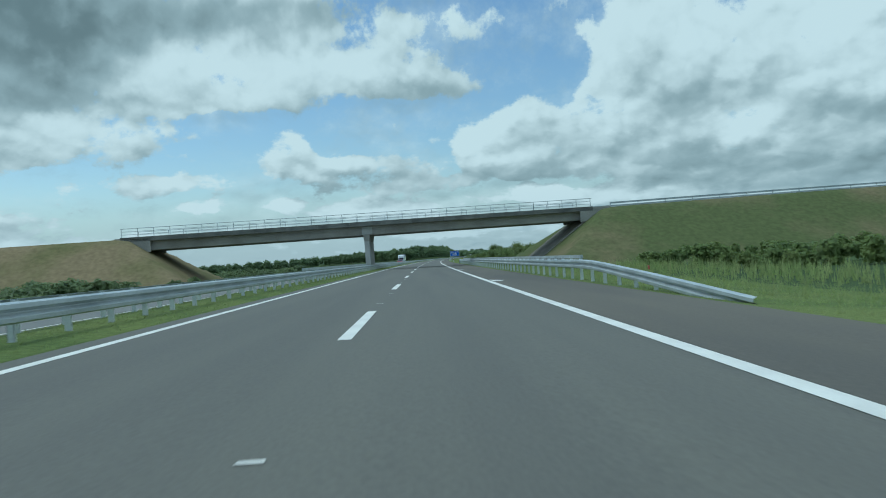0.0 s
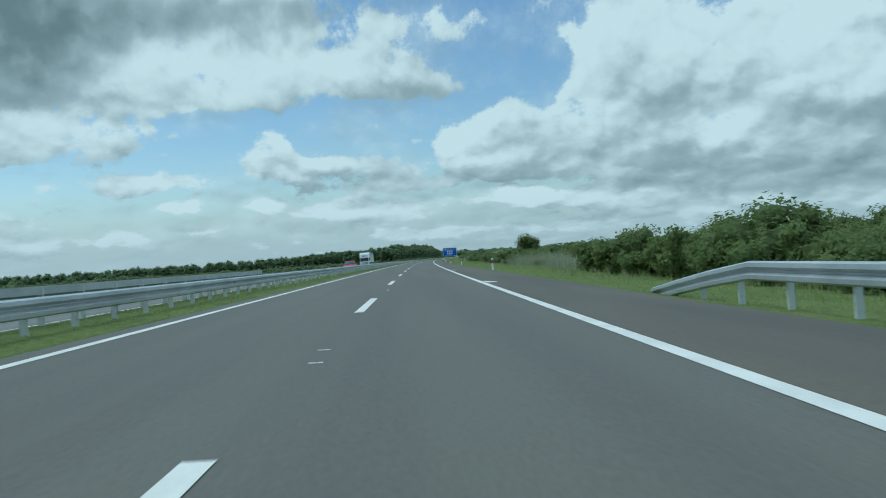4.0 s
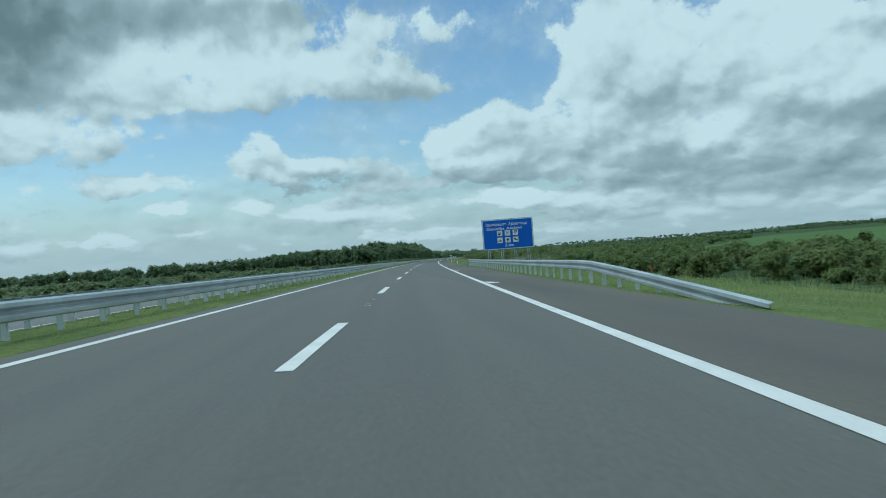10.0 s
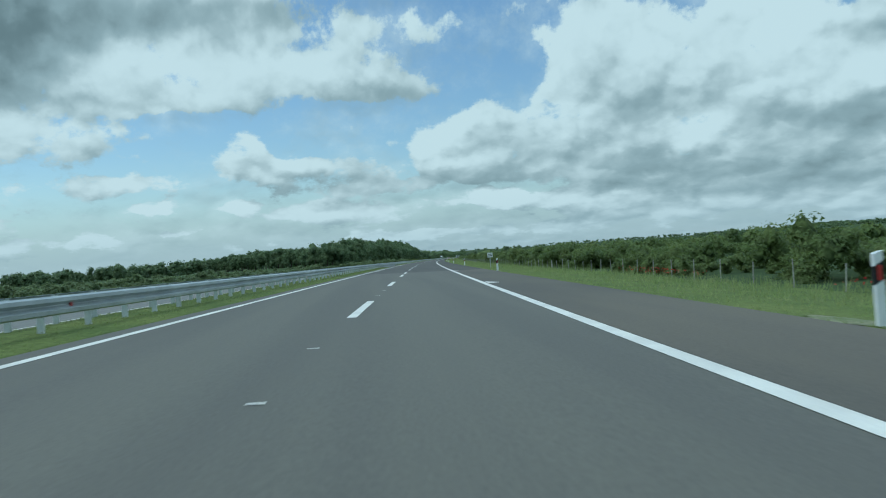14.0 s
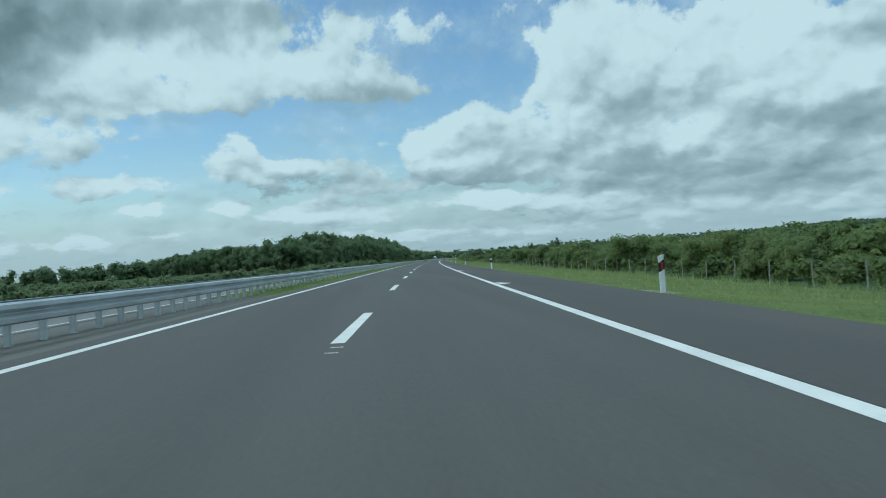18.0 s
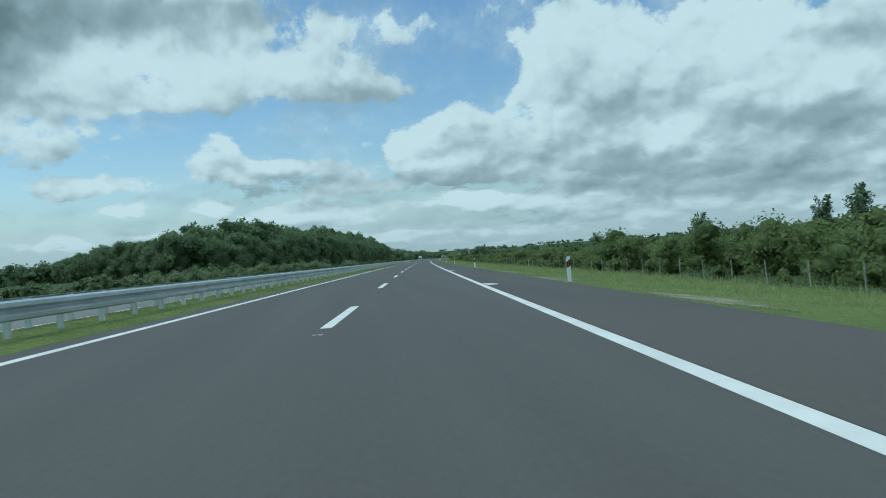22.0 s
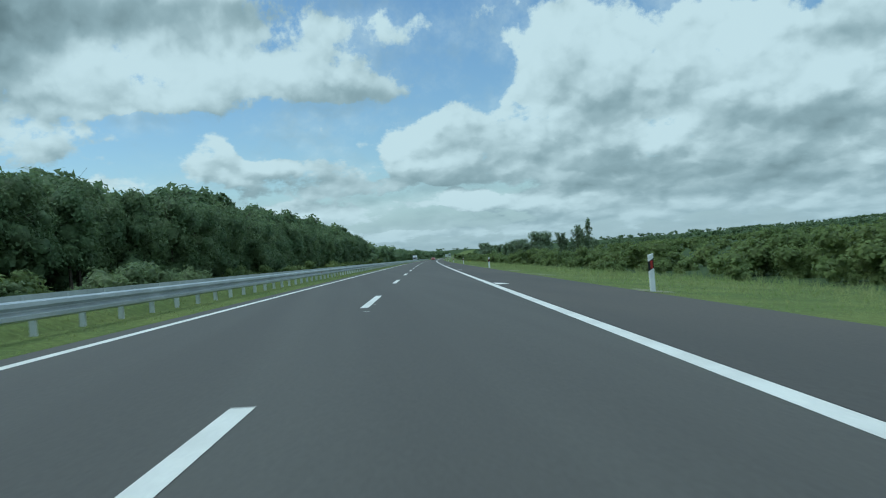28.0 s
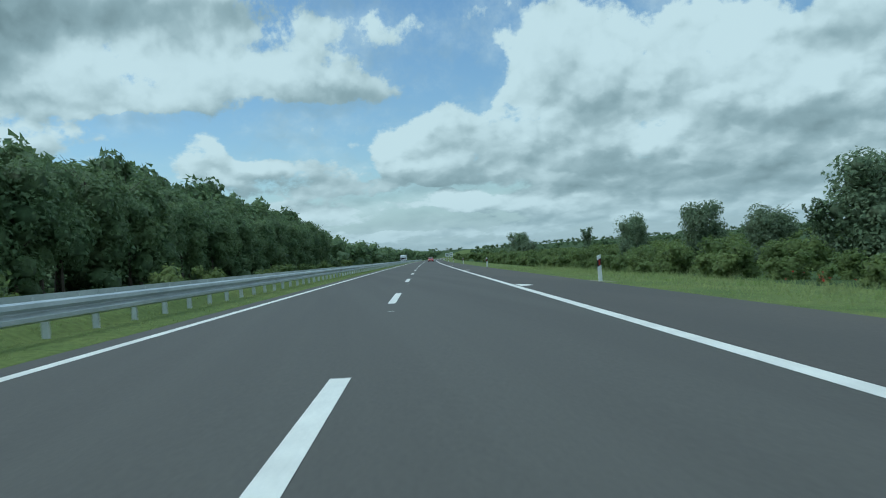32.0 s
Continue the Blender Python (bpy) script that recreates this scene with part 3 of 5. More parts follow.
def barrier(s0, s1, d, sides, label, gap=2.0, phase=1.0, upper=None, ramp_start=0.0, ramp_end=0.0, spacer=0.0, lift=0.0, upper_z=(0.82, 0.955)):
    """A run of crash barrier; upper: a box rail above it, from and to; ramps: lengths over which its ends go down into the ground."""
    ob = tagged(new("crash_barrier"), label, "guardrail", "crash barriers", "")

    def drop(s):
        q = 0.0
        if ramp_start and s < s0 + ramp_start:
            q = max(q, 1 - (s - s0) / ramp_start)
        if ramp_end and s > s1 - ramp_end:
            q = max(q, 1 - (s1 - s) / ramp_end)
        return 0.72 * q ** 1.15 - lift

    for side in sides:
        s = s0
        while s < s1 - 0.01:
            e = min(s + 4.0, s1)
            beam_panel(s, e - 0.006, d + side * spacer, side, ob, drop=drop)
            s = e
    s = s0 + (phase if not ramp_start else ramp_start * 0.45)
    while s < s1:
        tall = upper and upper[0] <= s <= upper[1]
        dr = drop(s)
        shared("post", (POST_TALL if upper_z[1] > 0.8 else POST_MID) if tall else POST, ob, upright(s, d, -dr))
        if spacer:
            shared("spacer", SPACER, ob, upright(s, d))
        s += gap
    if upper:
        prof = [(-0.05, upper_z[0]), (0.05, upper_z[0]), (0.05, upper_z[1]), (-0.05, upper_z[1])]
        s = upper[0]
        while s < upper[1] - 0.01:
            e = min(s + 6.0, upper[1])
            beam_panel(s, e - 0.006, d, 1, ob, prof=prof, closed=True, name="upper_rail", step=6.0)
            s = e
    s = s0 + 7
    while s < s1 - 4:
        bm = box(bmesh.new(), -0.01, 0.012, -0.05, 0.05, 0.50, 0.60, 0.004)
        r = part("reflector", bm, RED, ob, "small red reflector")
        r.matrix_basis = upright(s, d + (0.11 if 1 in sides else -0.11) + 0.02)
        s += 50
    return ob


for _a in list(range(-60, 600, 110)) + list(range(670, 1570, 100)):
    _e = _a + (110 if _a < 600 else 100)
    barrier(_a, _e, -5.62, (1,), "galvanised steel crash barrier in the grass median", gap=2.0, phase=0.7 if _a < 0 else 0.02 if _a < 870 else 1.25)
    _up = (max(_a, 33), min(_e, 178)) if -20 < _a < 178 else (_a, _e) if _a > 900 else None
    barrier(_a, _e, -6.75, (-1,), "galvanised steel crash barrier on the far side of the grass median", gap=2.0, upper=_up, upper_z=(0.72, 0.9) if _a < 900 else (0.67, 0.79))
barrier(600, 670, -5.75, (1, -1), "galvanised steel double-sided crash barrier across the paved crossing", gap=1.2, spacer=0.2)
barrier(14.5, 158.5, 7.65, (-1,), "galvanised steel crash barrier beside the hard shoulder under the overpass", upper=(31, 137), ramp_start=15, ramp_end=6, lift=0.045, upper_z=(0.81, 0.95))
barrier(358, 456.5, 7.65, (-1,), "galvanised steel crash barrier in front of the large blue sign", ramp_start=15, ramp_end=6, lift=0.045)

# ---- paved median crossing
crossing = tagged(strip("median_crossing", 615, 653, -7.38, -4.42, -0.012, ASPHALT, skirt=0.1), "paved emergency crossing through the grass median", "pavement", kind="structure")

# ---- overpass
OV_S, SKEW = 106.2, 6.1          # middle of the deck where it crosses the lane line, and its skew
OV = Matrix.Translation(flat(OV_S, 0, 0)) @ pose(0, 0, 0, 0, 0, heading(OV_S) + SKEW)
over = thing("overpass", OV, "grey concrete two-span road overpass on one median pier, with steel railings", "bridge")
D0, D1, HW = -38.2, 24.3, 4.3      # ends and half width, along its own axes: x along the deck, y away
Z0, Z1, Z2 = 4.85, 6.02, 6.62      # soffit, underside of the edge slab, top of the kerb


def ov(name, x0, x1, y0, y1, z0, z1, mat=CONCRETE, bevel=0.02, label=""):
    return boxed(name, (x0, x1, y0, y1, z0, z1), mat, over, label, bevel)


ov("deck_slab", D0, D1, -HW + 0.3, HW - 0.3, 6.02, 6.36)
for _y in (-2.75, 0.0, 2.75):
    ov("girder", D0 + 1.6, -6.55, _y - 0.75, _y + 0.75, Z0, 6.02)
    ov("girder", -6.53, D1 - 1.6, _y - 0.75, _y + 0.75, Z0, 6.02)
# shade under the deck put into the colour: darker concrete than the girders
ov("soffit", D0 + 1.65, D1 - 1.65, -3.45, 3.45, Z0 + 0.12, 6.0, WEATHERED_SHADED)
for _i in range(15):
    _x = D0 + _i * 4.165
    for _y in (-HW, HW - 0.45):
        ov("kerb_block", _x + 0.012, _x + 4.153, _y, _y + 0.5, 6.03, Z2, WEATHERED_SHADED, bevel=0.015)
PIER = Matrix.Translation(OV.inverted() @ flat(105.6, -6.5, 0)) @ pose(0, 0, 0, 0, 0, -SKEW)
ov("pier", -0.33, 0.33, -3.9, 3.9, -0.6, 4.0, PALE, 0.03, "pale concrete wall pier").matrix_basis = PIER
bm = bmesh.new()
for _z, _w, _l in ((4.0, 0.33, 3.95), (4.9, 0.46, 4.0)):
    for _sx, _sy in ((-1, -1), (1, -1), (1, 1), (-1, 1)):
        bm.verts.new((_sx * _w, _sy * _l, _z))
bm.verts.ensure_lookup_table()
for _q in ((0, 3, 2, 1), (4, 5, 6, 7), (0, 1, 5, 4), (1, 2, 6, 5), (2, 3, 7, 6), (3, 0, 4, 7)):
    bm.faces.new([bm.verts[i] for i in _q])
part("pier_head", bm, CONCRETE, over).matrix_basis = PIER
ov("cross_beam", -7.5, -6.15, -3.75, 3.75, 4.92, 5.95, PALE)
for _x in (D0 + 0.9, D1 - 0.3):
    ov("abutment", _x, _x + 1.2, -4.2, 4.2, 3.9, 6.2)
    for _y in (-4.3, 4.0):
        ov("wing_wall", _x - 1.6, _x + 2.8, _y, _y + 0.3, 4.6, 6.5)


def railing(y):
    for i in range(32):
        x = D0 + 0.2 + i * 2.0
        boxed("railing_post", (x - 0.03, x + 0.03, y - 0.03, y + 0.03, Z2, Z2 + 1.1), STEEL, over)
    for z, r in ((1.12, 0.036), (0.74, 0.026), (0.36, 0.026)):
        part("railing_bar", tube(bmesh.new(), (D0 + 0.1, y, Z2 + z), (D1 - 0.1, y, Z2 + z), r), STEEL, over)


railing(-HW + 0.2)
railing(HW - 0.2)


def embankment(x_end, sign, length, label):
    """Earth ramp that carries the side road to the overpass; sign gives the way it runs from the deck's end."""
    v, f = [], []
    us = [-9 + 1.5 * i for i in range(20)] + [21 + 8 * i for i in range(int(length / 8))]
    vs = [-24 + 1.6 * i for i in range(31)]
    for u in us:
        for w in vs:
            top = 6.35 + 0.010 * max(0, u) * (1 if sign > 0 else 0.4) - 0.00006 * max(0, u) ** 2
            h = min(top, top - (abs(w) - 5.0) / 1.75, top - 0.4 + (u + 0.2) / 1.45)
            h += 0.18 * bump_noise(u + x_end, w, 3.0, 3.0) * (1 if abs(w) > 5 else 0.1)
            v.append((x_end + sign * u, w, max(h, -1.6)))
    c = len(vs)
    for i in range(len(us) - 1):
        for j in range(c - 1):
            a = i * c + j
            f.append((a, a + 1, a + 1 + c, a + c) if sign < 0 else (a, a + c, a + 1 + c, a + 1))
    ob = link("embankment", v, f, SOIL if sign > 0 else EARTH, smooth_faces=True)
    ob.matrix_world = OV
    tagged(ob, label, "embankment", kind="structure")
    if sign < 0:
        return ob
    rail = tagged(new("crash_barrier"), "galvanised steel crash barrier along the top of the embankment", "guardrail", "crash barriers")
    rail.matrix_world = OV
    for y in (-4.2, 4.2):
        for i in range(int(length / 8) - 2):
            u0, u1 = 1.5 + 8 * i, 9.5 + 8 * i
            z0, z1 = (6.35 + 0.010 * u * (1 if sign > 0 else 0.4) - 0.00006 * u * u for u in (u0, u1))
            bm = bmesh.new()
            for x, z in ((x_end + sign * u0, z0), (x_end + sign * u1, z1)):
                for yy, zz in ((-0.04, 0.45), (0.04, 0.45), (0.07, 0.57), (0.04, 0.69), (-0.04, 0.69)):
                    bm.verts.new((x, y + yy, z + zz))
            bm.verts.ensure_lookup_table()
            for k in range(5):
                bm.faces.new([bm.verts[q] for q in (k, (k + 1) % 5, (k + 1) % 5 + 5, k + 5)])
            part("rail_panel", bm, STEEL, rail)
            for u in (u0, u0 + 4):
                z = 6.35 + 0.010 * u * (1 if sign > 0 else 0.4) - 0.00006 * u * u
                boxed("post", (x_end + sign * u - 0.05, x_end + sign * u + 0.05, y - 0.04, y + 0.04, z - 0.2, z + 0.7), STEEL, rail)
    return ob


embankment(D1 + 1.0, 1, 260, "grassy earth embankment with bare brown patches beside the overpass")
SLAB = bpy.data.meshes.new("paving_slab")
_bm = box(bmesh.new(), -0.36, 0.36, -0.49, 0.49, -0.06, 0.03, 0.012)
_bm.to_mesh(SLAB)
_bm.free()
SLAB.materials.append(STONE)
for _i in range(15):          # stone paving on the slope under the deck
    for _j in range(9):
        _u = -9.0 + 0.6 * _i
        _z = 5.95 + (_u + 0.2) / 1.45
        shared("paving_slab", SLAB, over, Matrix.Translation((D1 + 1.0 + _u, -3.6 + 1.0 * _j, _z + 0.006 * math.sin(_i * 3.1 + _j * 1.7) + 0.06)) @ pose(0, 0, 0, 0, -34.6, 0))
embankment(D0 + 1.2, -1, 260, "brown earth embankment with dry grass beside the overpass")

# ---- large blue sign
def text_part(body, size, x, z, mat, parent, name="lettering", squeeze=1.0):
    cu = bpy.data.curves.new(name, "FONT")
    cu.resolution_u, cu.body, cu.size, cu.extrude, cu.offset, cu.align_x, cu.align_y = 3, body, 1.0, 0.004, 0.014, "LEFT", "CENTER"
    tmp = bpy.data.objects.new("tmp", cu)
    me = bpy.data.meshes.new_from_object(tmp)
    bpy.data.objects.remove(tmp)
    me.materials.clear()
    me.materials.append(mat)
    ob = new(name, me)
    ob.parent = parent
    xs = [v.co.x for v in me.vertices]
    k = squeeze / (max(xs) - min(xs))
    ob.matrix_basis = Matrix.Translation((x, -0.034, z)) @ pose(0, 0, 0, 90) @ Matrix.Diagonal((k, size, size, 1))
    return ob


SIGN_S, SIGN_D, SW, SH = 420.0, 9.97, 4.95, 2.95
sign = thing("motorway_sign", Matrix.Translation(at(SIGN_S, SIGN_D, 0)) @ pose(0, 0, 0, 0, 0, heading(SIGN_S) - 1.5),
             "large blue rest-area sign with white lettering and pictograms on lattice posts", "road sign")
ZB = 1.72
boxed("border", (-SW / 2 - 0.03, SW / 2 + 0.03, 0.0, 0.03, ZB - 0.03, ZB + SH + 0.03), BLACK, sign, "dark back sheet", 0.008)
boxed("rim", (-SW / 2, SW / 2, -0.012, 0.0, ZB, ZB + SH), SIGNWHITE, sign, "white rim", 0.004)
boxed("panel", (-SW / 2 + 0.075, SW / 2 - 0.075, -0.024, -0.012, ZB + 0.075, ZB + SH - 0.075), BLUE, sign, "blue face", 0.004)
text_part("Одмориште", 0.37, -2.14, ZB + 2.45, SIGNWHITE, sign, squeeze=2.02)
text_part("Адашевци", 0.37, 0.125, ZB + 2.45, SIGNWHITE, sign, squeeze=1.79)
text_part("Odmorište", 0.38, -2.1, ZB + 2.03, SIGNWHITE, sign, squeeze=1.76)
text_part("Adaševci", 0.38, -0.1, ZB + 2.03, SIGNWHITE, sign, squeeze=1.54)
text_part("2 km", 0.38, -0.33, ZB + 0.36, SIGNWHITE, sign, squeeze=0.82)


def pictogram(ix, iz, shape):
    x, z, k = -1.07 + 0.775 * ix, ZB + 0.63 + 0.68 * iz, 0.52 / 0.6
    plate = boxed("pictogram", (x, x + 0.52, -0.032, -0.024, z, z + 0.52), SIGNWHITE, sign, "white pictogram plate", 0.003)
    bm = bmesh.new()
    for x0, x1, z0, z1 in shape:
        box(bm, x + x0 * k, x + x1 * k, -0.038, -0.032, z + z0 * k, z + z1 * k)
    part("symbol", bm, BLACK, plate, "black symbol")


def slanted(bm, x, z, a, w, l):
    bmesh.ops.create_cube(bm, size=1, matrix=Matrix.Translation((x, -0.035, z)) @ pose(0, 0, 0, 0, a, 0) @ Matrix.Diagonal((w, 0.006, l, 1)))


pictogram(0, 1, [(0.12, 0.36, 0.08, 0.3), (0.12, 0.16, 0.3, 0.5), (0.32, 0.36, 0.3, 0.5), (0.12, 0.36, 0.46, 0.5), (0.42, 0.46, 0.12, 0.42), (0.36, 0.46, 0.12, 0.15)])
pictogram(1, 1, [(0.27, 0.33, 0.25, 0.33)])
bm = bmesh.new()
for _a in (42, -42):
    slanted(bm, -0.295 + 0.26, ZB + 1.31 + 0.26, _a, 0.05, 0.44)
part("symbol", bm, BLACK, sign, "black crossed cutlery symbol")
pictogram(2, 1, [])
text_part("P", 0.54, 0.48 + 0.15, ZB + 1.31 + 0.26, BLACK, sign, "symbol", squeeze=0.26).location.y = -0.036
pictogram(0, 0, [(0.14, 0.46, 0.14, 0.18), (0.22, 0.28, 0.18, 0.32), (0.32, 0.4, 0.18, 0.38), (0.1, 0.16, 0.16, 0.28), (0.44, 0.5, 0.16, 0.28)])
pictogram(1, 0, [(0.15, 0.42, 0.3, 0.44), (0.18, 0.39, 0.22, 0.3), (0.42, 0.48, 0.33, 0.4), (0.12, 0.46, 0.12, 0.15), (0.22, 0.35, 0.17, 0.22)])
pictogram(2, 0, [(0.08, 0.12, 0.3, 0.44), (0.47, 0.51, 0.14, 0.28)])
bm = bmesh.new()
slanted(bm, 0.48 + 0.26, ZB + 0.63 + 0.26, 112, 0.1, 0.36)
slanted(bm, 0.48 + 0.2, ZB + 0.63 + 0.34, 112, 0.06, 0.16)
part("symbol", bm, BLACK, sign, "black bed symbol")
for _x in (-1.95, -0.65, 0.65, 1.95):
    _bm = bmesh.new()
    for _dx in (-0.1, 0.1):
        tube(_bm, (_x + _dx, 0.09, -0.4), (_x + _dx, 0.09, ZB + SH - 0.2), 0.03, 6)
    for _z in range(6):
        tube(_bm, (_x - 0.1, 0.09, 0.2 + _z * 0.6), (_x + 0.1, 0.09, 0.2 + _z * 0.6), 0.015, 5)
    part("lattice_post", _bm, STEEL, sign, "steel lattice post")

# ---- delineator posts
def delineator():
    ob = thing("delineator_post", Matrix(), "white plastic roadside delineator with a black band and reflector", "marker post", "delineator posts")
    bm = bmesh.new()
    prof = [(-0.06, -0.05), (0.06, -0.05), (0.075, 0.0), (0.03, 0.06), (-0.03, 0.06), (-0.075, 0.0)]
    def ring(z, tilt, k=1.0):
        return [bm.verts.new((x * k, y * k, z + tilt * x)) for x, y in prof]

    def shell(lo, hi):
        bm.faces.new(list(reversed(lo)))
        bm.faces.new(hi)
        for i in range(6):
            bm.faces.new((lo[i], lo[(i + 1) % 6], hi[(i + 1) % 6], hi[i]))

    shell(ring(-0.15, 0), ring(0.58, 0.7))
    shell(ring(0.86, 0.7), ring(1.02, 0.35))
    part("body", bm, WHITE, ob)
    bm = bmesh.new()
    shell(ring(0.58, 0.7, 1.03), ring(0.86, 0.7, 1.03))
    band = part("band", bm, BLACK, ob, "black band")
    boxed("reflector", (-0.03, 0.03, -0.064, -0.05, 0.6, 0.83), RED, band, "red reflector", 0.004)
    for o in ob.children_recursive:
        for v in o.data.vertices:
            v.co.z *= 0.88
    return ob


_first = delineator()
_places = [200.5, 249.5, 298.4, 347.5, 491.5, 541.5] + [592.0 + 50.37 * k for k in range(0, 34)]
_first.matrix_world = upright(_places[0], 7.35)
for _s in _places[1:]:
    copy_thing(_first, upright(_s, 7.35))

# ---- plants


def cards(centres, normals, sizes, rng, fold=0.25, long=1.0):
    """Small tilted leaves at given places."""
    n = len(centres)
    r = rng.normal(size=(n, 3))
    u = np.cross(normals, r)
    u /= np.linalg.norm(u, axis=1, keepdims=True) + 1e-9
    w = np.cross(normals, u)
    s = sizes[:, None]
    a, b = centres - u * s * 0.5 - w * s * 0.4, centres + u * s * 0.5 - w * s * 0.3
    c = centres + w * s * 0.55 * long + normals * s * fold * rng.uniform(-1, 1, (n, 1))
    v = np.stack([a, b, c], 1).reshape(-1, 3)
    q = np.arange(n)[:, None] * 3
    return v, np.hstack([q, q + 1, q + 2])


def lump(level):
    bm = bmesh.new()
    bmesh.ops.create_icosphere(bm, subdivisions=level, radius=1.0)
    v, f = np.array([tuple(q.co) for q in bm.verts]), np.array([[q.index for q in p.verts] for p in bm.faces])
    bm.free()
    return v, f


BALLS = [lump(1), lump(2)]


def crown(seed, height, radius, base, n, size, lobes=9, core=0.6, pointed=0.0, shell=40, lobe=1.0):
    """Leaf sprays over a number of lobes, with gaps between them and a ragged outline. Returns verts and faces."""
    rng = np.random.default_rng(seed)
    V, F, off = [], [], 0
    mid, half = (height + base) / 2, (height - base) / 2
    cs = []
    for i in range(lobes):
        z = rng.uniform(-0.75, 0.75) if base > 0 else rng.uniform(-1.0, 0.72)
        rr = radius * 0.62 * math.sqrt(max(0.05, 1 - (z * z if z > 0 or base > 0 else 0.2))) * rng.uniform(0.45, 1.0) * (1 - pointed * max(0, z))
        a = 2 * math.pi * (i + rng.uniform(-0.3, 0.3)) / lobes * 2.4
        cs.append((rr * math.cos(a), rr * math.sin(a), mid + z * half * 0.8, rng.uniform(0.36, 0.55) * lobe * min(radius, half) * (1 - 0.5 * pointed * max(0, z))))
    cs.append((0, 0, mid, 0.6 * lobe * min(radius, half)))
    if core:
        ball, tris = BALLS[1 if shell > 120 else 0]
        for x, y, z, r in cs:
            # a lumpy inner mass of foliage, hidden under the leaves
            swell = rng.uniform(0.65, 1.3, (len(ball), 1))
            V.append(np.array([x, y, z]) + ball * swell * r * (core + 0.06) * np.array([1.05, 1.05, 0.9]))
            F.append(tris + off)
            off += len(ball)
    n, size = n * 2, size * 0.74
    per = n // len(cs)
    for x, y, z, r in cs:
        d = rng.normal(size=(per, 3))
        d /= np.linalg.norm(d, axis=1, keepdims=True)
        k = rng.uniform(0.5, 1.06, (per, 1)) ** 0.7 * 1.05 * r
        c = np.array([x, y, z]) + d * k * np.array([1.05, 1.05, 0.9])
        nn = d + rng.normal(size=(per, 3)) * 0.55
        nn[:, 2] += 0.5
        nn /= np.linalg.norm(nn, axis=1, keepdims=True)
        v, f = cards(c, nn, rng.uniform(0.6, 1.3, per) * size, rng)
        V.append(v)
        F.append(f + off)
        off += len(v)
    return np.concatenate(V), np.concatenate(F)


def raw_mesh(name, v, f, mat):
    me = bpy.data.meshes.new(name)
    me.vertices.add(len(v))
    me.vertices.foreach_set("co", np.asarray(v, np.float32).ravel())
    f = np.asarray(f, np.int32)
    me.loops.add(f.size)
    me.loops.foreach_set("vertex_index", f.ravel())
    me.polygons.add(len(f))
    me.polygons.foreach_set("loop_start", np.arange(len(f), dtype=np.int32) * f.shape[1])
    me.materials.append(mat)
    me.shade_smooth()
    me.update(calc_edges=True)
    me.validate()
    return me


def limbs(seed, height, spread_r, r0, name="trunk"):
    rng = random.Random(seed)
    bm = bmesh.new()
    z, x, y, r = -0.4, 0.0, 0.0, r0
    for i in range(4):
        nz, nx, ny, nr = z + height / 4.2, x + rng.uniform(-0.12, 0.12), y + rng.uniform(-0.12, 0.12), r * 0.72
        tube(bm, (x, y, z), (nx, ny, nz), r, 7, nr)
        if i:
            for _ in range(3):
                a, l = rng.uniform(0, 6.28), spread_r * rng.uniform(0.5, 0.85)
                tube(bm, (nx, ny, nz - 0.1), (nx + l * math.cos(a), ny + l * math.sin(a), nz + l * rng.uniform(0.3, 0.9)), nr * 0.6, 5, nr * 0.15)
        z, x, y, r = nz, nx, ny, nr
    me = bpy.data.meshes.new(name)
    bm.to_mesh(me)
    bm.free()
    me.materials.append(BARK)
    return me


def tree_kind(name, seed, height, radius, base, n, size, mat, label, category="tree", group="", **kw):
    v, f = crown(seed, height, radius, base, n, size, **kw)
    return name, raw_mesh("crown", v, f, mat), limbs(seed, height * 0.8, radius * 0.8, 0.03 * height * 0.55 + 0.03), label, category, group


def plant(kind, place, turn, scale):
    name, cm, tm, label, category, group = kind
    ob = thing(name, Matrix.Translation(place) @ pose(0, 0, 0, 0, 0, turn) @ Matrix.Diagonal((scale[0], scale[0], scale[1], 1)), label, category, group)
    for n, me in (("trunk", tm), ("crown", cm)):
        o = new(n, me)
        o.parent = ob
    return ob


FOREST = [tree_kind("forest_tree", 100 + i, 13 + i % 3, 4.2 + 0.3 * (i % 2), 0.3, 2000, 0.54, LEAFDARK, "tall dark green broadleaf tree at the forest edge", group="forest edge trees", lobes=15, core=0.62, shell=110) for i in range(6)]
FOREST_BACK = [tree_kind("forest_tree", 150 + i, 13 + i % 3, 4.2 + 0.3 * (i % 2), 3.0, 620, 1.1, LEAFDARK, "tall dark green broadleaf tree inside the forest", group="forest trees", lobes=10, core=0.62, shell=50) for i in range(4)]
ROUND = [tree_kind("tree", 200 + i, 5.2, 2.5, 0.6, 1500, 0.34, LEAF, "round dark green field tree behind the fence", lobes=12, shell=100) for i in range(3)]
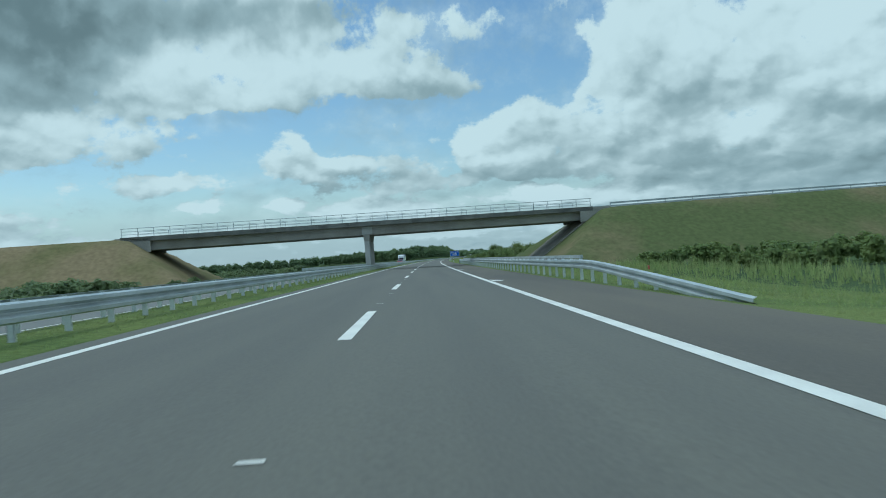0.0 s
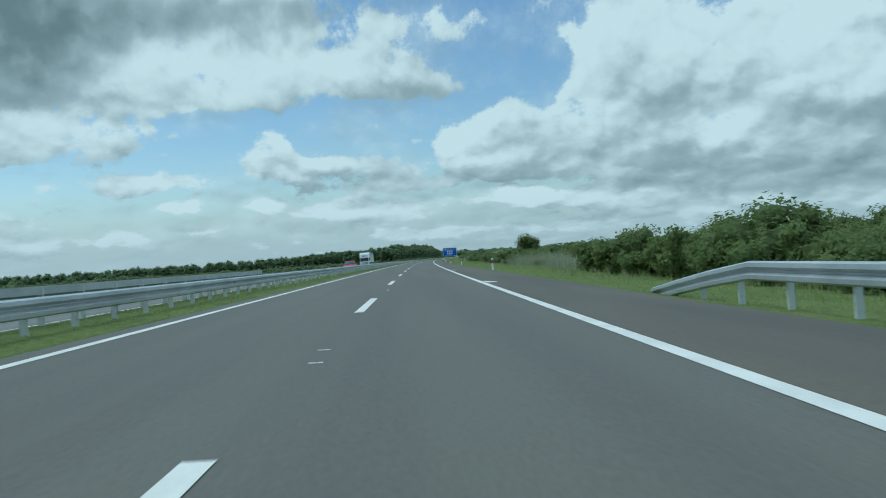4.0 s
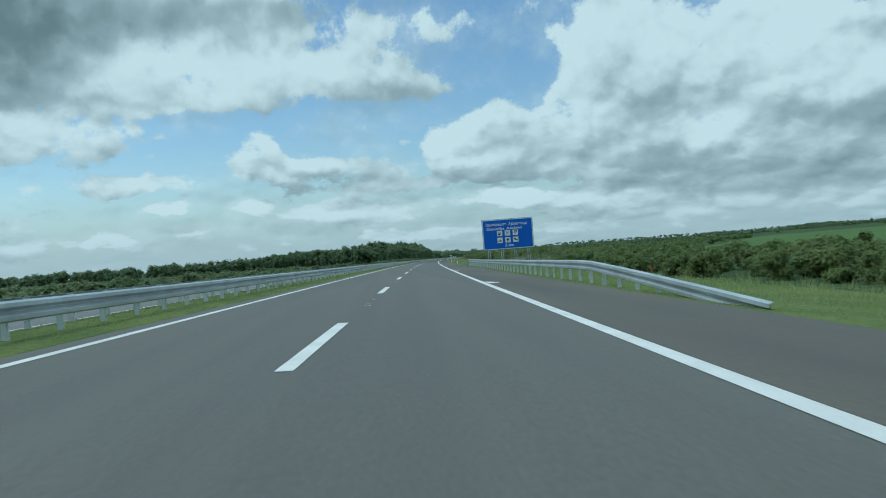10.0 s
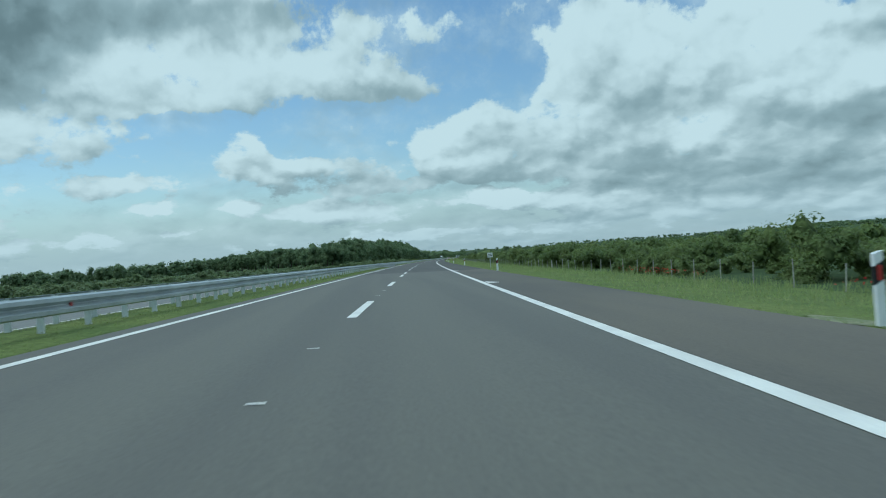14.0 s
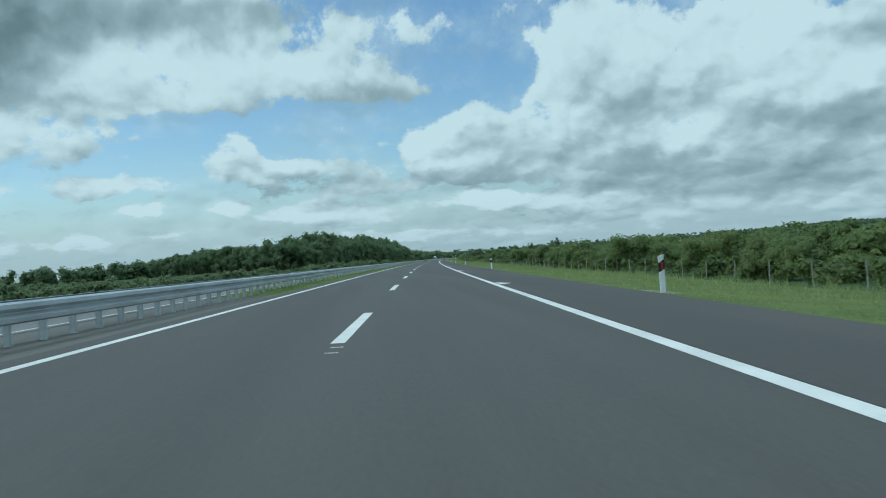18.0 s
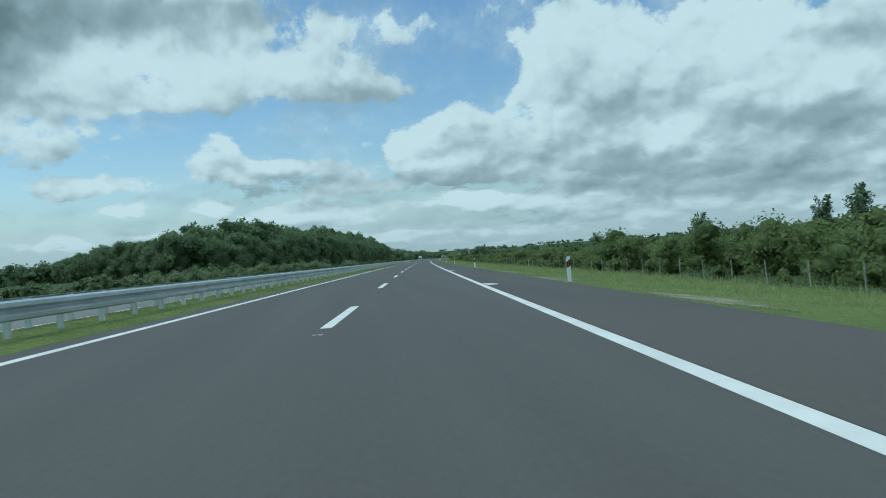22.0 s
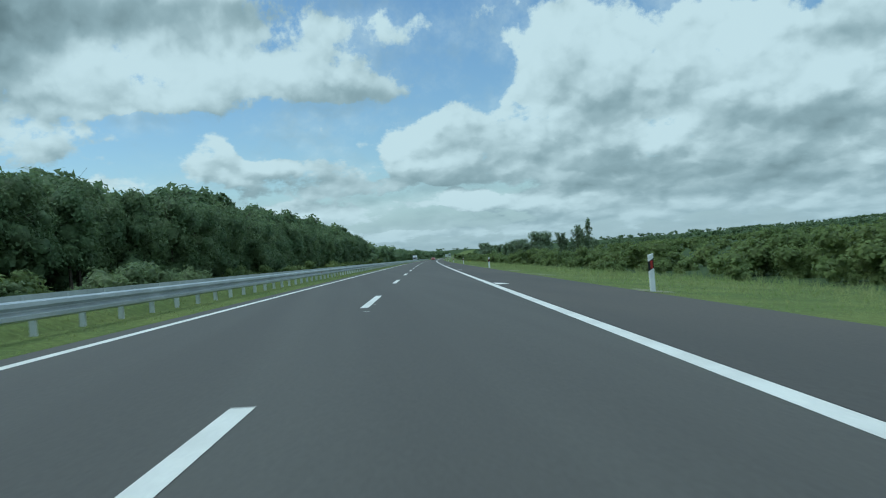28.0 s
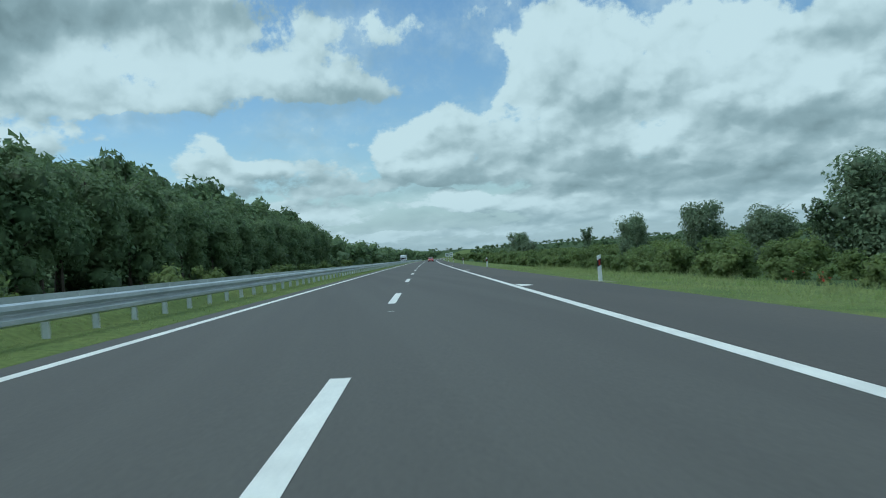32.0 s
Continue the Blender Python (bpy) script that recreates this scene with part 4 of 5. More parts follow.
def airy(seed, height, radius, n, size):
    """Thin upright sprays of leaves round rising twigs, with sky between them."""
    rng = np.random.default_rng(seed)
    pts = []
    for i in range(22):
        z0 = height * rng.uniform(0.08, 0.75)
        a, out = rng.uniform(0, 6.28), radius * rng.uniform(0.35, 1.0) * (1 - 0.55 * z0 / height)
        rise = min(height - z0, height * rng.uniform(0.2, 0.38))
        q = rng.uniform(0.15, 1.0, n // 22)[:, None]
        along = np.hstack([np.cos(a) * out * q ** 0.8, np.sin(a) * out * q ** 0.8, z0 + rise * q])
        pts.append(along + rng.normal(size=along.shape) * np.array([0.15, 0.15, 0.17]) * (1.15 - 0.6 * q))
    c = np.concatenate(pts)
    nn = rng.normal(size=c.shape) + np.array([0, 0, 0.6])
    nn /= np.linalg.norm(nn, axis=1, keepdims=True)
    return cards(c, nn, rng.uniform(0.6, 1.3, len(c)) * size, rng, long=1.4)


def sapling_kind(seed):
    v, f = airy(seed, 5.8, 1.5, 2400, 0.16)
    return "sapling", raw_mesh("crown", v, f, LEAFPALE), limbs(seed, 4.6, 1.0, 0.07), "slender silvery-green young tree", "tree", "young trees"


SAPLING = [sapling_kind(300 + i) for i in range(4)]
WILLOW = [tree_kind("tree", 350 + i, 5.6, 3.1, -0.2, 4200, 0.24, LEAFPALE, "spreading silvery-green willow beside the motorway", lobes=30, core=0.36, shell=230, lobe=0.8) for i in range(2)]


def thicket(name, seed, count, s_range, d_range, heights, mat, label, size=0.36, n=260, skip=None, category="thicket", radius=1.0, fine_to=0.0, fine=430, lobes=5, power=1.3, shell=21):
    """Uncounted scrub, joined into one mesh; nearer than fine_to from the lane line it has small leaves."""
    rng = np.random.default_rng(seed)
    mean = (heights[0] + heights[1]) / 2
    forms = [crown(seed * 10 + i, 1.0, 0.75 * radius, -0.1, n, size / mean, lobes=lobes, shell=shell) for i in range(4)]
    near = [crown(seed * 10 + 5 + i, 1.0, 0.75 * radius, -0.1, fine, 0.23 / mean, lobes=6, core=0.6, shell=40) for i in range(4)] if fine_to else forms
    V, F, off = [], [], 0
    for k in range(count):
        s, d = rng.uniform(*s_range), d_range[0] + (d_range[1] - d_range[0]) * rng.uniform() ** power
        if skip and skip(s, d):
            continue
        h = rng.uniform(*heights)
        v, f = near[k % 4] if abs(d) < fine_to else forms[k % 4]
        a = rng.uniform(0, 6.28)
        c, sn = math.cos(a), math.sin(a)
        p = flat(s, d, ground_z(s, d))
        w = h * rng.uniform(0.85, 1.3)
        V.append(np.stack([(v[:, 0] * c - v[:, 1] * sn) * w + p.x, (v[:, 0] * sn + v[:, 1] * c) * w + p.y, v[:, 2] * h + p.z], 1))
        F.append(f + off)
        off += len(v)
    me = raw_mesh(name, np.concatenate(V), np.concatenate(F), mat)
    return tagged(new(name, me), label, category, kind="stuff")


def on_ramp(s, d):
    """Ground taken by the overpass's embankments."""
    q = OV.inverted() @ flat(s, d, 0)
    return abs(q.y) < 17 and (q.x > 8 or q.x < -28)


def in_field(s, d):
    return 374 < s < 379 + 2.3 * d and d > 32


def forest_edge(s):
    pts = [(900, -64), (1000, -62), (1046, -50), (1090, -44), (1115, -40), (1150, -38), (1400, -36), (1900, -38), (2600, -60)]
    for (a, x), (b, y) in zip(pts, pts[1:]):
        if a <= s <= b:
            return x + (y - x) * (s - a) / (b - a)
    return -60


# young crop on the open field
_ds = [42 + 9 * i for i in range(54)]
_v, _f = [], []
for _d in _ds:
    for _i in range(21):
        _s = 378 + (min(379 + 2.3 * _d, 1000) - 378) * _i / 20
        _v.append(flat(_s, _d, ground_z(_s, _d) + (0.18 if _d > 45 else -0.3)))
for _j in range(len(_ds) - 1):
    _f += [(_j * 21 + i, _j * 21 + i + 1, _j * 21 + i + 22, _j * 21 + i + 21) for i in range(20)]
tagged(link("crop_field", _v, _f, CROP, smooth_faces=True), "bright green young crop on the open field", "field", kind="structure")
# right-hand scrub behind the fence, stretch by stretch
thicket("roadside_scrub", 1, 110, (116, 205), (17, 48), (2.6, 4.6), SHRUB, "bushy green scrub behind the crash barrier", skip=on_ramp, n=500, size=0.4, fine_to=40, fine=900, power=1.6, shell=40)
thicket("roadside_scrub", 16, 40, (112, 200), (14, 20), (1.6, 3.2), LEAF, "bushy dark green scrub behind the crash barrier", skip=on_ramp, n=260, size=0.4, fine_to=24, fine=720, power=1.6, shell=40)
thicket("roadside_scrub", 2, 80, (266, 343), (21, 44), (2.2, 4.0), LEAF, "dark green scrub behind the reeds", n=260, size=0.4, fine_to=24, fine=720, power=1.6, shell=40)
thicket("roadside_scrub", 33, 60, (205, 270), (23, 46), (2.1, 3.5), LEAF, "dark green scrub behind the reeds", n=260, size=0.4, fine_to=24, fine=720, power=1.6, shell=40)
thicket("roadside_scrub", 3, 250, (345, 466), (18, 50), (1.2, 2.2), SHRUB, "low green scrub in front of the open field", skip=lambda s, d: 350 < s < 367, n=260, size=0.4, fine_to=24, fine=720, power=1.6, shell=40)
thicket("roadside_scrub", 4, 160, (468, 620), (19.5, 48), (2.0, 3.4), LEAF, "dense green scrub along the wire fence", n=260, size=0.4, fine_to=24, fine=720, power=1.6, shell=40)
thicket("roadside_scrub", 5, 200, (600, 838), (18.5, 52), (2.3, 4.2), SHRUB, "dense green scrub along the wire fence", n=260, size=0.4, fine_to=24, fine=720, power=1.6, shell=40)
thicket("roadside_scrub", 6, 285, (832, 1330), (19, 56), (1.6, 2.9), SHRUB, "green scrub beyond the grass verge", n=260, size=0.4, fine_to=24, fine=720, power=1.6, shell=40)
thicket("roadside_scrub", 17, 110, (1080, 1330), (17, 24), (1.6, 3.0), LEAF, "dark green scrub beyond the grass verge", n=260, size=0.4, fine_to=24, fine=720, power=1.6, shell=40)
thicket("roadside_scrub", 18, 26, (50, 90), (25, 36), (1.5, 2.5), SHRUB, "dark shrubs at the foot of the embankment", skip=on_ramp, n=260, size=0.4, fine_to=24, fine=720, power=1.6, shell=40)
thicket("distant_scrub", 7, 640, (380, 2000), (50, 240), (2.2, 4.0), LEAF, "green scrub on the rising land", size=0.95, n=80, radius=1.8, lobes=4,
        skip=in_field)
thicket("distant_scrub", 19, 120, (1330, 2300), (17, 50), (2.5, 5.0), LEAF, "green scrub beside the motorway ahead", size=0.8, n=110, radius=1.3, lobes=4)
thicket("low_scrub", 30, 340, (466, 900), (17.3, 25), (0.8, 1.7), SHRUB, "low tangled green growth behind the fence posts", n=110, size=0.3, fine_to=20, fine=200, lobes=4)
thicket("low_scrub", 31, 270, (900, 1300), (16, 26), (0.8, 1.6), SHRUB, "low tangled green growth beyond the grass verge", n=110, size=0.3, fine_to=20, fine=200, lobes=4)
thicket("low_scrub", 32, 150, (115, 460), (17.5, 26), (0.8, 1.5), LEAF, "low tangled green growth behind the fence posts", n=110, size=0.3, fine_to=20, fine=200, lobes=4)
# left-hand scrub beyond the opposite carriageway
thicket("roadside_scrub", 8, 640, (-30, 990), (-24, -75), (1.3, 2.5), SCRUB_LEFT, "low light green scrub beyond the opposite carriageway", skip=on_ramp, size=0.5, n=170, lobes=4, power=1.8)
thicket("distant_scrub", 9, 520, (-50, 1000), (-75, -280), (2.0, 4.2), SCRUB_LEFT, "belt of light green scrub on the flat land", skip=on_ramp, size=0.8, n=90, radius=1.7, lobes=4)
thicket("roadside_scrub", 20, 24, (30, 90), (-30, -48), (2.0, 3.2), SCRUB_LEFT, "green bushes at the foot of the brown embankment", skip=on_ramp, n=260, size=0.4, fine_to=24, fine=720, power=1.6, shell=40)
thicket("distant_woods", 10, 340, (1290, 1420), (-130, -900), (14, 19), LEAFDARK, "dark distant woods", size=2.1, n=90, radius=0.7, category="woods", lobes=4)
thicket("distant_woods", 21, 300, (500, 3000), (-500, -1700), (9, 14), LEAFDARK, "dark distant woods on the flat land", size=2.6, n=46, radius=1.3, category="woods", lobes=3)
thicket("distant_woods", 11, 260, (300, 3500), (260, 1900), (5, 9), LEAFDARK, "dark distant woods on the rising land", size=2.3, n=46, radius=1.5, category="woods", lobes=3, skip=lambda s, d: in_field(s, d) and d < 530)
thicket("distant_woods", 23, 720, (500, 3500), (640, 1150), (8, 11), LEAFDARK, "dark belt of woods along the skyline", size=2.3, n=40, radius=2.6, category="woods", lobes=3, power=1.0)
thicket("distant_woods", 41, 420, (500, 3500), (1070, 1150), (9, 11), LEAFDARK, "unbroken dark belt of woods on the ridge", size=2.3, n=40, radius=2.2, category="woods", lobes=3, power=1.0)
thicket("distant_woods", 12, 360, (2050, 3400), (-400, 700), (8, 13), LEAFDARK, "dark distant woods on the skyline", size=2.3, n=46, radius=1.3, category="woods", lobes=3, skip=lambda s, d: abs(d + 6) < 30)


thicket("roadside_scrub", 40, 110, (862, 1075), (-25, -52), (2.0, 4.0), SCRUB_LEFT, "light green bushes in front of the forest", skip=lambda s, d: d < forest_edge(s) + 2, size=0.45, n=240, lobes=5, shell=40)
# forest on the left: edge first, then the depth behind it
_rng = random.Random(5)
_s = 1000.0
while _s < 1400:
    _grow = 1.2 + 0.26 * min(1, max(0, (_s - 1000) / 150))
    for _row in range(3):
        _d = forest_edge(_s) - 1 - 5.5 * _row + _rng.uniform(-1.5, 1.5)
        _k = _rng.uniform(0.9, 1.12) * _grow * (0.82 + 0.11 * _row)
        plant(_rng.choice(FOREST_BACK if _row else FOREST), flat(_s + _rng.uniform(-1.8, 1.8), _d, ground_z(_s, _d) - 0.3), _rng.uniform(0, 360), (_k * _rng.uniform(0.85, 1.05), _k))
    _s += 5.2
for _i in range(34):
    _s, _d = 1000 + 8.2 * _i + _rng.uniform(-2, 2), -66 - 5.4 * _i
    for _row in range(2):
        _k = _rng.uniform(0.95, 1.12) * (1.0 + 0.2 * min(1, _i / 12))
        plant(_rng.choice(FOREST_BACK if _row else FOREST), flat(_s + 6 * _row, _d + 2 * _row, ground_z(_s, _d) - 0.3), _rng.uniform(0, 360), (_k, _k))
thicket("forest_depth", 13, 420, (1005, 1500), (0, -150), (15, 20), LEAFDARK, "dark interior of the broadleaf forest", size=1.3, n=120, category="forest",
        radius=0.6, skip=lambda s, d: d > forest_edge(s) - 17 or -d > 62 + 0.62 * (s - 1000))
thicket("forest_depth", 14, 420, (1390, 2600), (-37, -130), (16, 21), LEAFDARK, "dark broadleaf forest along the motorway ahead", size=1.6, n=100, category="forest", radius=0.6, lobes=4)
thicket("forest_fringe", 15, 900, (985, 1400), (0, -130), (2.0, 4.2), SHRUB, "bushes along the foot of the forest", size=0.5, n=170,
        skip=lambda s, d: not forest_edge(s) - 2 < d < forest_edge(s) + 11)
thicket("forest_fringe", 22, 1500, (998, 1420), (0, -130), (5.0, 8.5), LEAFDARK, "dense lower growth of the forest edge", size=0.62, n=200, category="forest",
        radius=0.7, skip=lambda s, d: not forest_edge(s) - 7 < d < forest_edge(s) + 2.5)

# single trees
plant(ROUND[0], flat(325, 27, ground_z(325, 27)), 20, (1.55, 1.45))
plant(ROUND[1], flat(129, -52, ground_z(129, -52)), 70, (0.95, 0.9))
plant(ROUND[2], flat(185, 38, ground_z(185, 38)), 10, (1.1, 1.32))
for _i, (_s, _d, _w, _h) in enumerate(((1165, 29.8, 1.55, 1.48), (1178, 28.5, 0.95, 1.0), (1191, 28, 1.0, 1.25), (1216, 28, 0.95, 1.3), (1325, 26, 1.4, 1.6), (1297, 25.5, 0.9, 1.05))):
    plant(WILLOW[_i % 2], flat(_s, _d, ground_z(_s, _d)), 40 + 77 * _i, (_w, _h))
for _s, _d, _k in ((1097.6, 27.5, 1.2), (1100.5, 26.5, 1.05), (1102, 24.1, 0.92), (1104, 24.8, 0.8), (1166, 26.3, 0.8), (1200, 24, 0.9), (1230, 25, 0.95), (1300, 24.5, 1.0),
                   (1137, 26, 0.72), (820, 34.8, 0.98), (824, 34, 0.9), (840.4, 30, 0.86), (845, 31, 0.8), (868, 26, 0.74), (871, 27, 0.66), (862, 27, 0.6)):
    plant(SAPLING[int(_s) % 4], flat(_s, _d, ground_z(_s, _d)), _s * 7 % 360, (_k * 1.2, _k))


# ---- grass, reeds and flowers
def road_np(s, d, z):
    a = np.array(LINE)
    q = S0 + STEP * np.arange(len(a))
    x, y, h = (np.interp(s, q, a[:, i]) for i in range(3))
    return np.stack([x + d * np.cos(h), y - d * np.sin(h), z], 1)


def blades(name, s, d, height, width, mat, label, lean=0.7, per=3, category="grass"):
    """Tufts of thin blades standing on the ground at s, d."""
    rng = np.random.default_rng(len(s))
    z = np.array([ground_z(a, b) for a, b in zip(s, d)])
    base = np.repeat(road_np(s, d, z - 0.03), per, 0)
    n = len(base)
    h = np.repeat(height, per) * rng.uniform(0.6, 1.15, n)
    w = width * rng.uniform(0.7, 1.3, n)
    base[:, :2] += rng.uniform(-0.12, 0.12, (n, 2))
    a = rng.uniform(0, 6.28, n)
    side = np.stack([np.cos(a), np.sin(a), 0 * a], 1)
    b = rng.uniform(0, 6.28, n)
    tip = np.stack([np.cos(b) * lean * h * rng.uniform(0.2, 1, n), np.sin(b) * lean * h * rng.uniform(0.2, 1, n), h], 1)
    v = np.stack([base - side * w[:, None], base + side * w[:, None], base + tip], 1).reshape(-1, 3)
    k = np.arange(n)[:, None] * 3
    me = raw_mesh(name, v, np.hstack([k, k + 1, k + 2]), mat)
    return tagged(new(name, me), label, category, kind="stuff")


_r = np.random.default_rng(21)
_n = 66000
_s, _d = _r.uniform(-20, 1200, _n), 6.95 + 10.5 * _r.uniform(0, 1, _n) ** 1.6
_tall = 0.08 + 0.2 * np.clip((_d - 7.2) / 6, 0, 1)
blades("verge_grass", _s, _d, _tall * _r.uniform(0.6, 1.3, _n), 0.014, BLADE, "long green grass on the right-hand verge")
_n = 46000
_s, _d = _r.uniform(-20, 1200, _n), _r.uniform(-7.2, -4.5, _n)
_ok = ~((_s > 614) & (_s < 654))
blades("median_grass", _s[_ok], _d[_ok], np.full(_ok.sum(), 0.08), 0.014, BLADE, "short green grass in the median")
_n = 9000
_s, _d = _r.uniform(-20, 1250, _n), _r.uniform(-27, -18.8, _n)
blades("far_verge_grass", _s, _d, np.full(_n, 0.5), 0.05, BLADE, "long green grass beyond the opposite carriageway", per=2)
for _lo, _hi, _d0, _d1, _n, _h0, _h1 in ((214, 276, 16.8, 24, 4200, 1.5, 2.4), (448, 492, 16.8, 22, 1700, 1.2, 2.2), (30, 92, 18, 26, 700, 0.6, 1.2)):
    _s, _d = _r.uniform(_lo, _hi, _n), _d0 + (_d1 - _d0) * _r.uniform(0, 1, _n)
    if _lo < 100:
        blades("tall_grass", _s, _d, _r.uniform(_h0, _h1, _n), 0.03, BLADE, "tall green grass at the foot of the embankment", lean=0.3, per=5)
    else:
        blades("reeds", _s, _d, _r.uniform(_h0, _h1, _n), 0.012, REED, "tall pale dry reeds behind the fence", lean=0.12, per=3, category="reeds")
_n = 5200
_s, _d = _r.uniform(0, 1200, _n), _r.uniform(10, 19, _n)
blades("tall_weeds", _s, _d, _r.uniform(0.35, 0.8, _n), 0.012, BLADE, "tall weeds along the fence", lean=0.45, per=5, category="weeds")
POPPY = material("poppy_petals", (0.55, 0.03, 0.02), 0.6, vary=0.2, bump=0.0)
YELLOW = material("yellow_petals", (0.6, 0.5, 0.03), 0.6, vary=0.2, bump=0.0)


def flowers(name, places, mat, label):
    rng = np.random.default_rng(4)
    pts = []
    for s, d, k, spread_s in places:
        for _ in range(k):
            a, b = s + rng.normal() * spread_s, d + rng.normal() * min(0.5, spread_s)
            pts.append(flat(a, b, ground_z(a, b) + rng.uniform(0.3, 0.6)))
    c = np.array([tuple(q) for q in pts])
    nn = rng.normal(size=c.shape) * 0.5 + np.array([0, -0.6, 0.6])
    nn /= np.linalg.norm(nn, axis=1, keepdims=True)
    v, f = cards(c, nn, rng.uniform(0.05, 0.1, len(c)), rng)
    return tagged(new(name, raw_mesh(name, v, f, mat)), label, "flowers", kind="stuff")


flowers("poppies", [(527, 15.4, 110, 3.2), (505, 15.2, 14, 0.6), (1142, 13.5, 14, 0.45), (398, 13, 20, 3.0), (252, 15, 25, 4.0)], POPPY, "red poppies in the grass by the fence")
flowers("yellow_flowers", [(1099.3, 8.6, 13, 0.12)], YELLOW, "clump of yellow flowers beside a delineator post")

UMBEL = material("umbel_petals", (0.5, 0.52, 0.44), 0.7, vary=0.2, bump=0.0)
flowers("white_umbels", [(712, 15.2, 40, 4.0), (742, 15.0, 40, 6.0), (600, 15.5, 20, 5.0), (860, 14.5, 25, 6.0), (385, 12.0, 16, 4.0)], UMBEL, "white umbel flowers among the weeds by the fence")

# ---- wire fence on the right
FENCE_POST = bpy.data.meshes.new("fence_post")
_bm = tube(bmesh.new(), (0, 0, -0.3), (0, 0, 1.12), 0.03, 7, 0.025)
_bm.to_mesh(FENCE_POST)
_bm.free()
FENCE_POST.materials.append(WOOD)
_rng = random.Random(11)
GAP = 3.71
for _k0, _k1 in ((-141, -100), (-68, 65)):
    for _a in range(_k0, _k1, 14):
        fence = tagged(new("fence"), "row of weathered pale fence posts along the verge", "fence", "fence stretches")
        for _i in range(_a, min(_a + 14, _k1)):
            _s = 719.5 + GAP * _i
            _d = 16.5 + 0.3 * math.sin(_s / 30)
            _m = Matrix.Translation(flat(_s, _d, ground_z(_s, _d))) @ pose(0, 0, 0, _rng.uniform(-4, 4), _rng.uniform(-3, 3), heading(_s))
            shared("fence_post", FENCE_POST, fence, _m @ Matrix.Diagonal((1, 1, _rng.uniform(0.9, 1.06), 1)))
            if _i % 40 == 0:
                for _sg in (-1, 1):
                    shared("brace", FENCE_POST, fence, Matrix.Translation(flat(_s + 0.62 * _sg, _d, ground_z(_s, _d))) @ pose(0, 0, 0, 0, 0, heading(_s)) @ pose(0, 0, 0, 30 * _sg))

# ---- vehicles, as they stand along the road
GLASS = material("dark_glass", (0.015, 0.018, 0.02), 0.08, vary=0.1, bump=0.0, spec=0.8)
TYRE = material("tyre_rubber", (0.02, 0.02, 0.02), 0.85, vary=0.2, fine=60)
CARWHITE = material("white_vehicle_paint", (0.75, 0.76, 0.76), 0.3, vary=0.04, scale=1.0, bump=0.0, spec=0.5)
CARRED = material("red_vehicle_paint", (0.42, 0.035, 0.03), 0.28, vary=0.06, scale=1.0, bump=0.0, spec=0.5)
LAMP = material("lamp_lens", (0.8, 0.8, 0.78), 0.15, vary=0.05, bump=0.0)
CHASSIS = material("dark_chassis", (0.03, 0.03, 0.032), 0.7, vary=0.2)


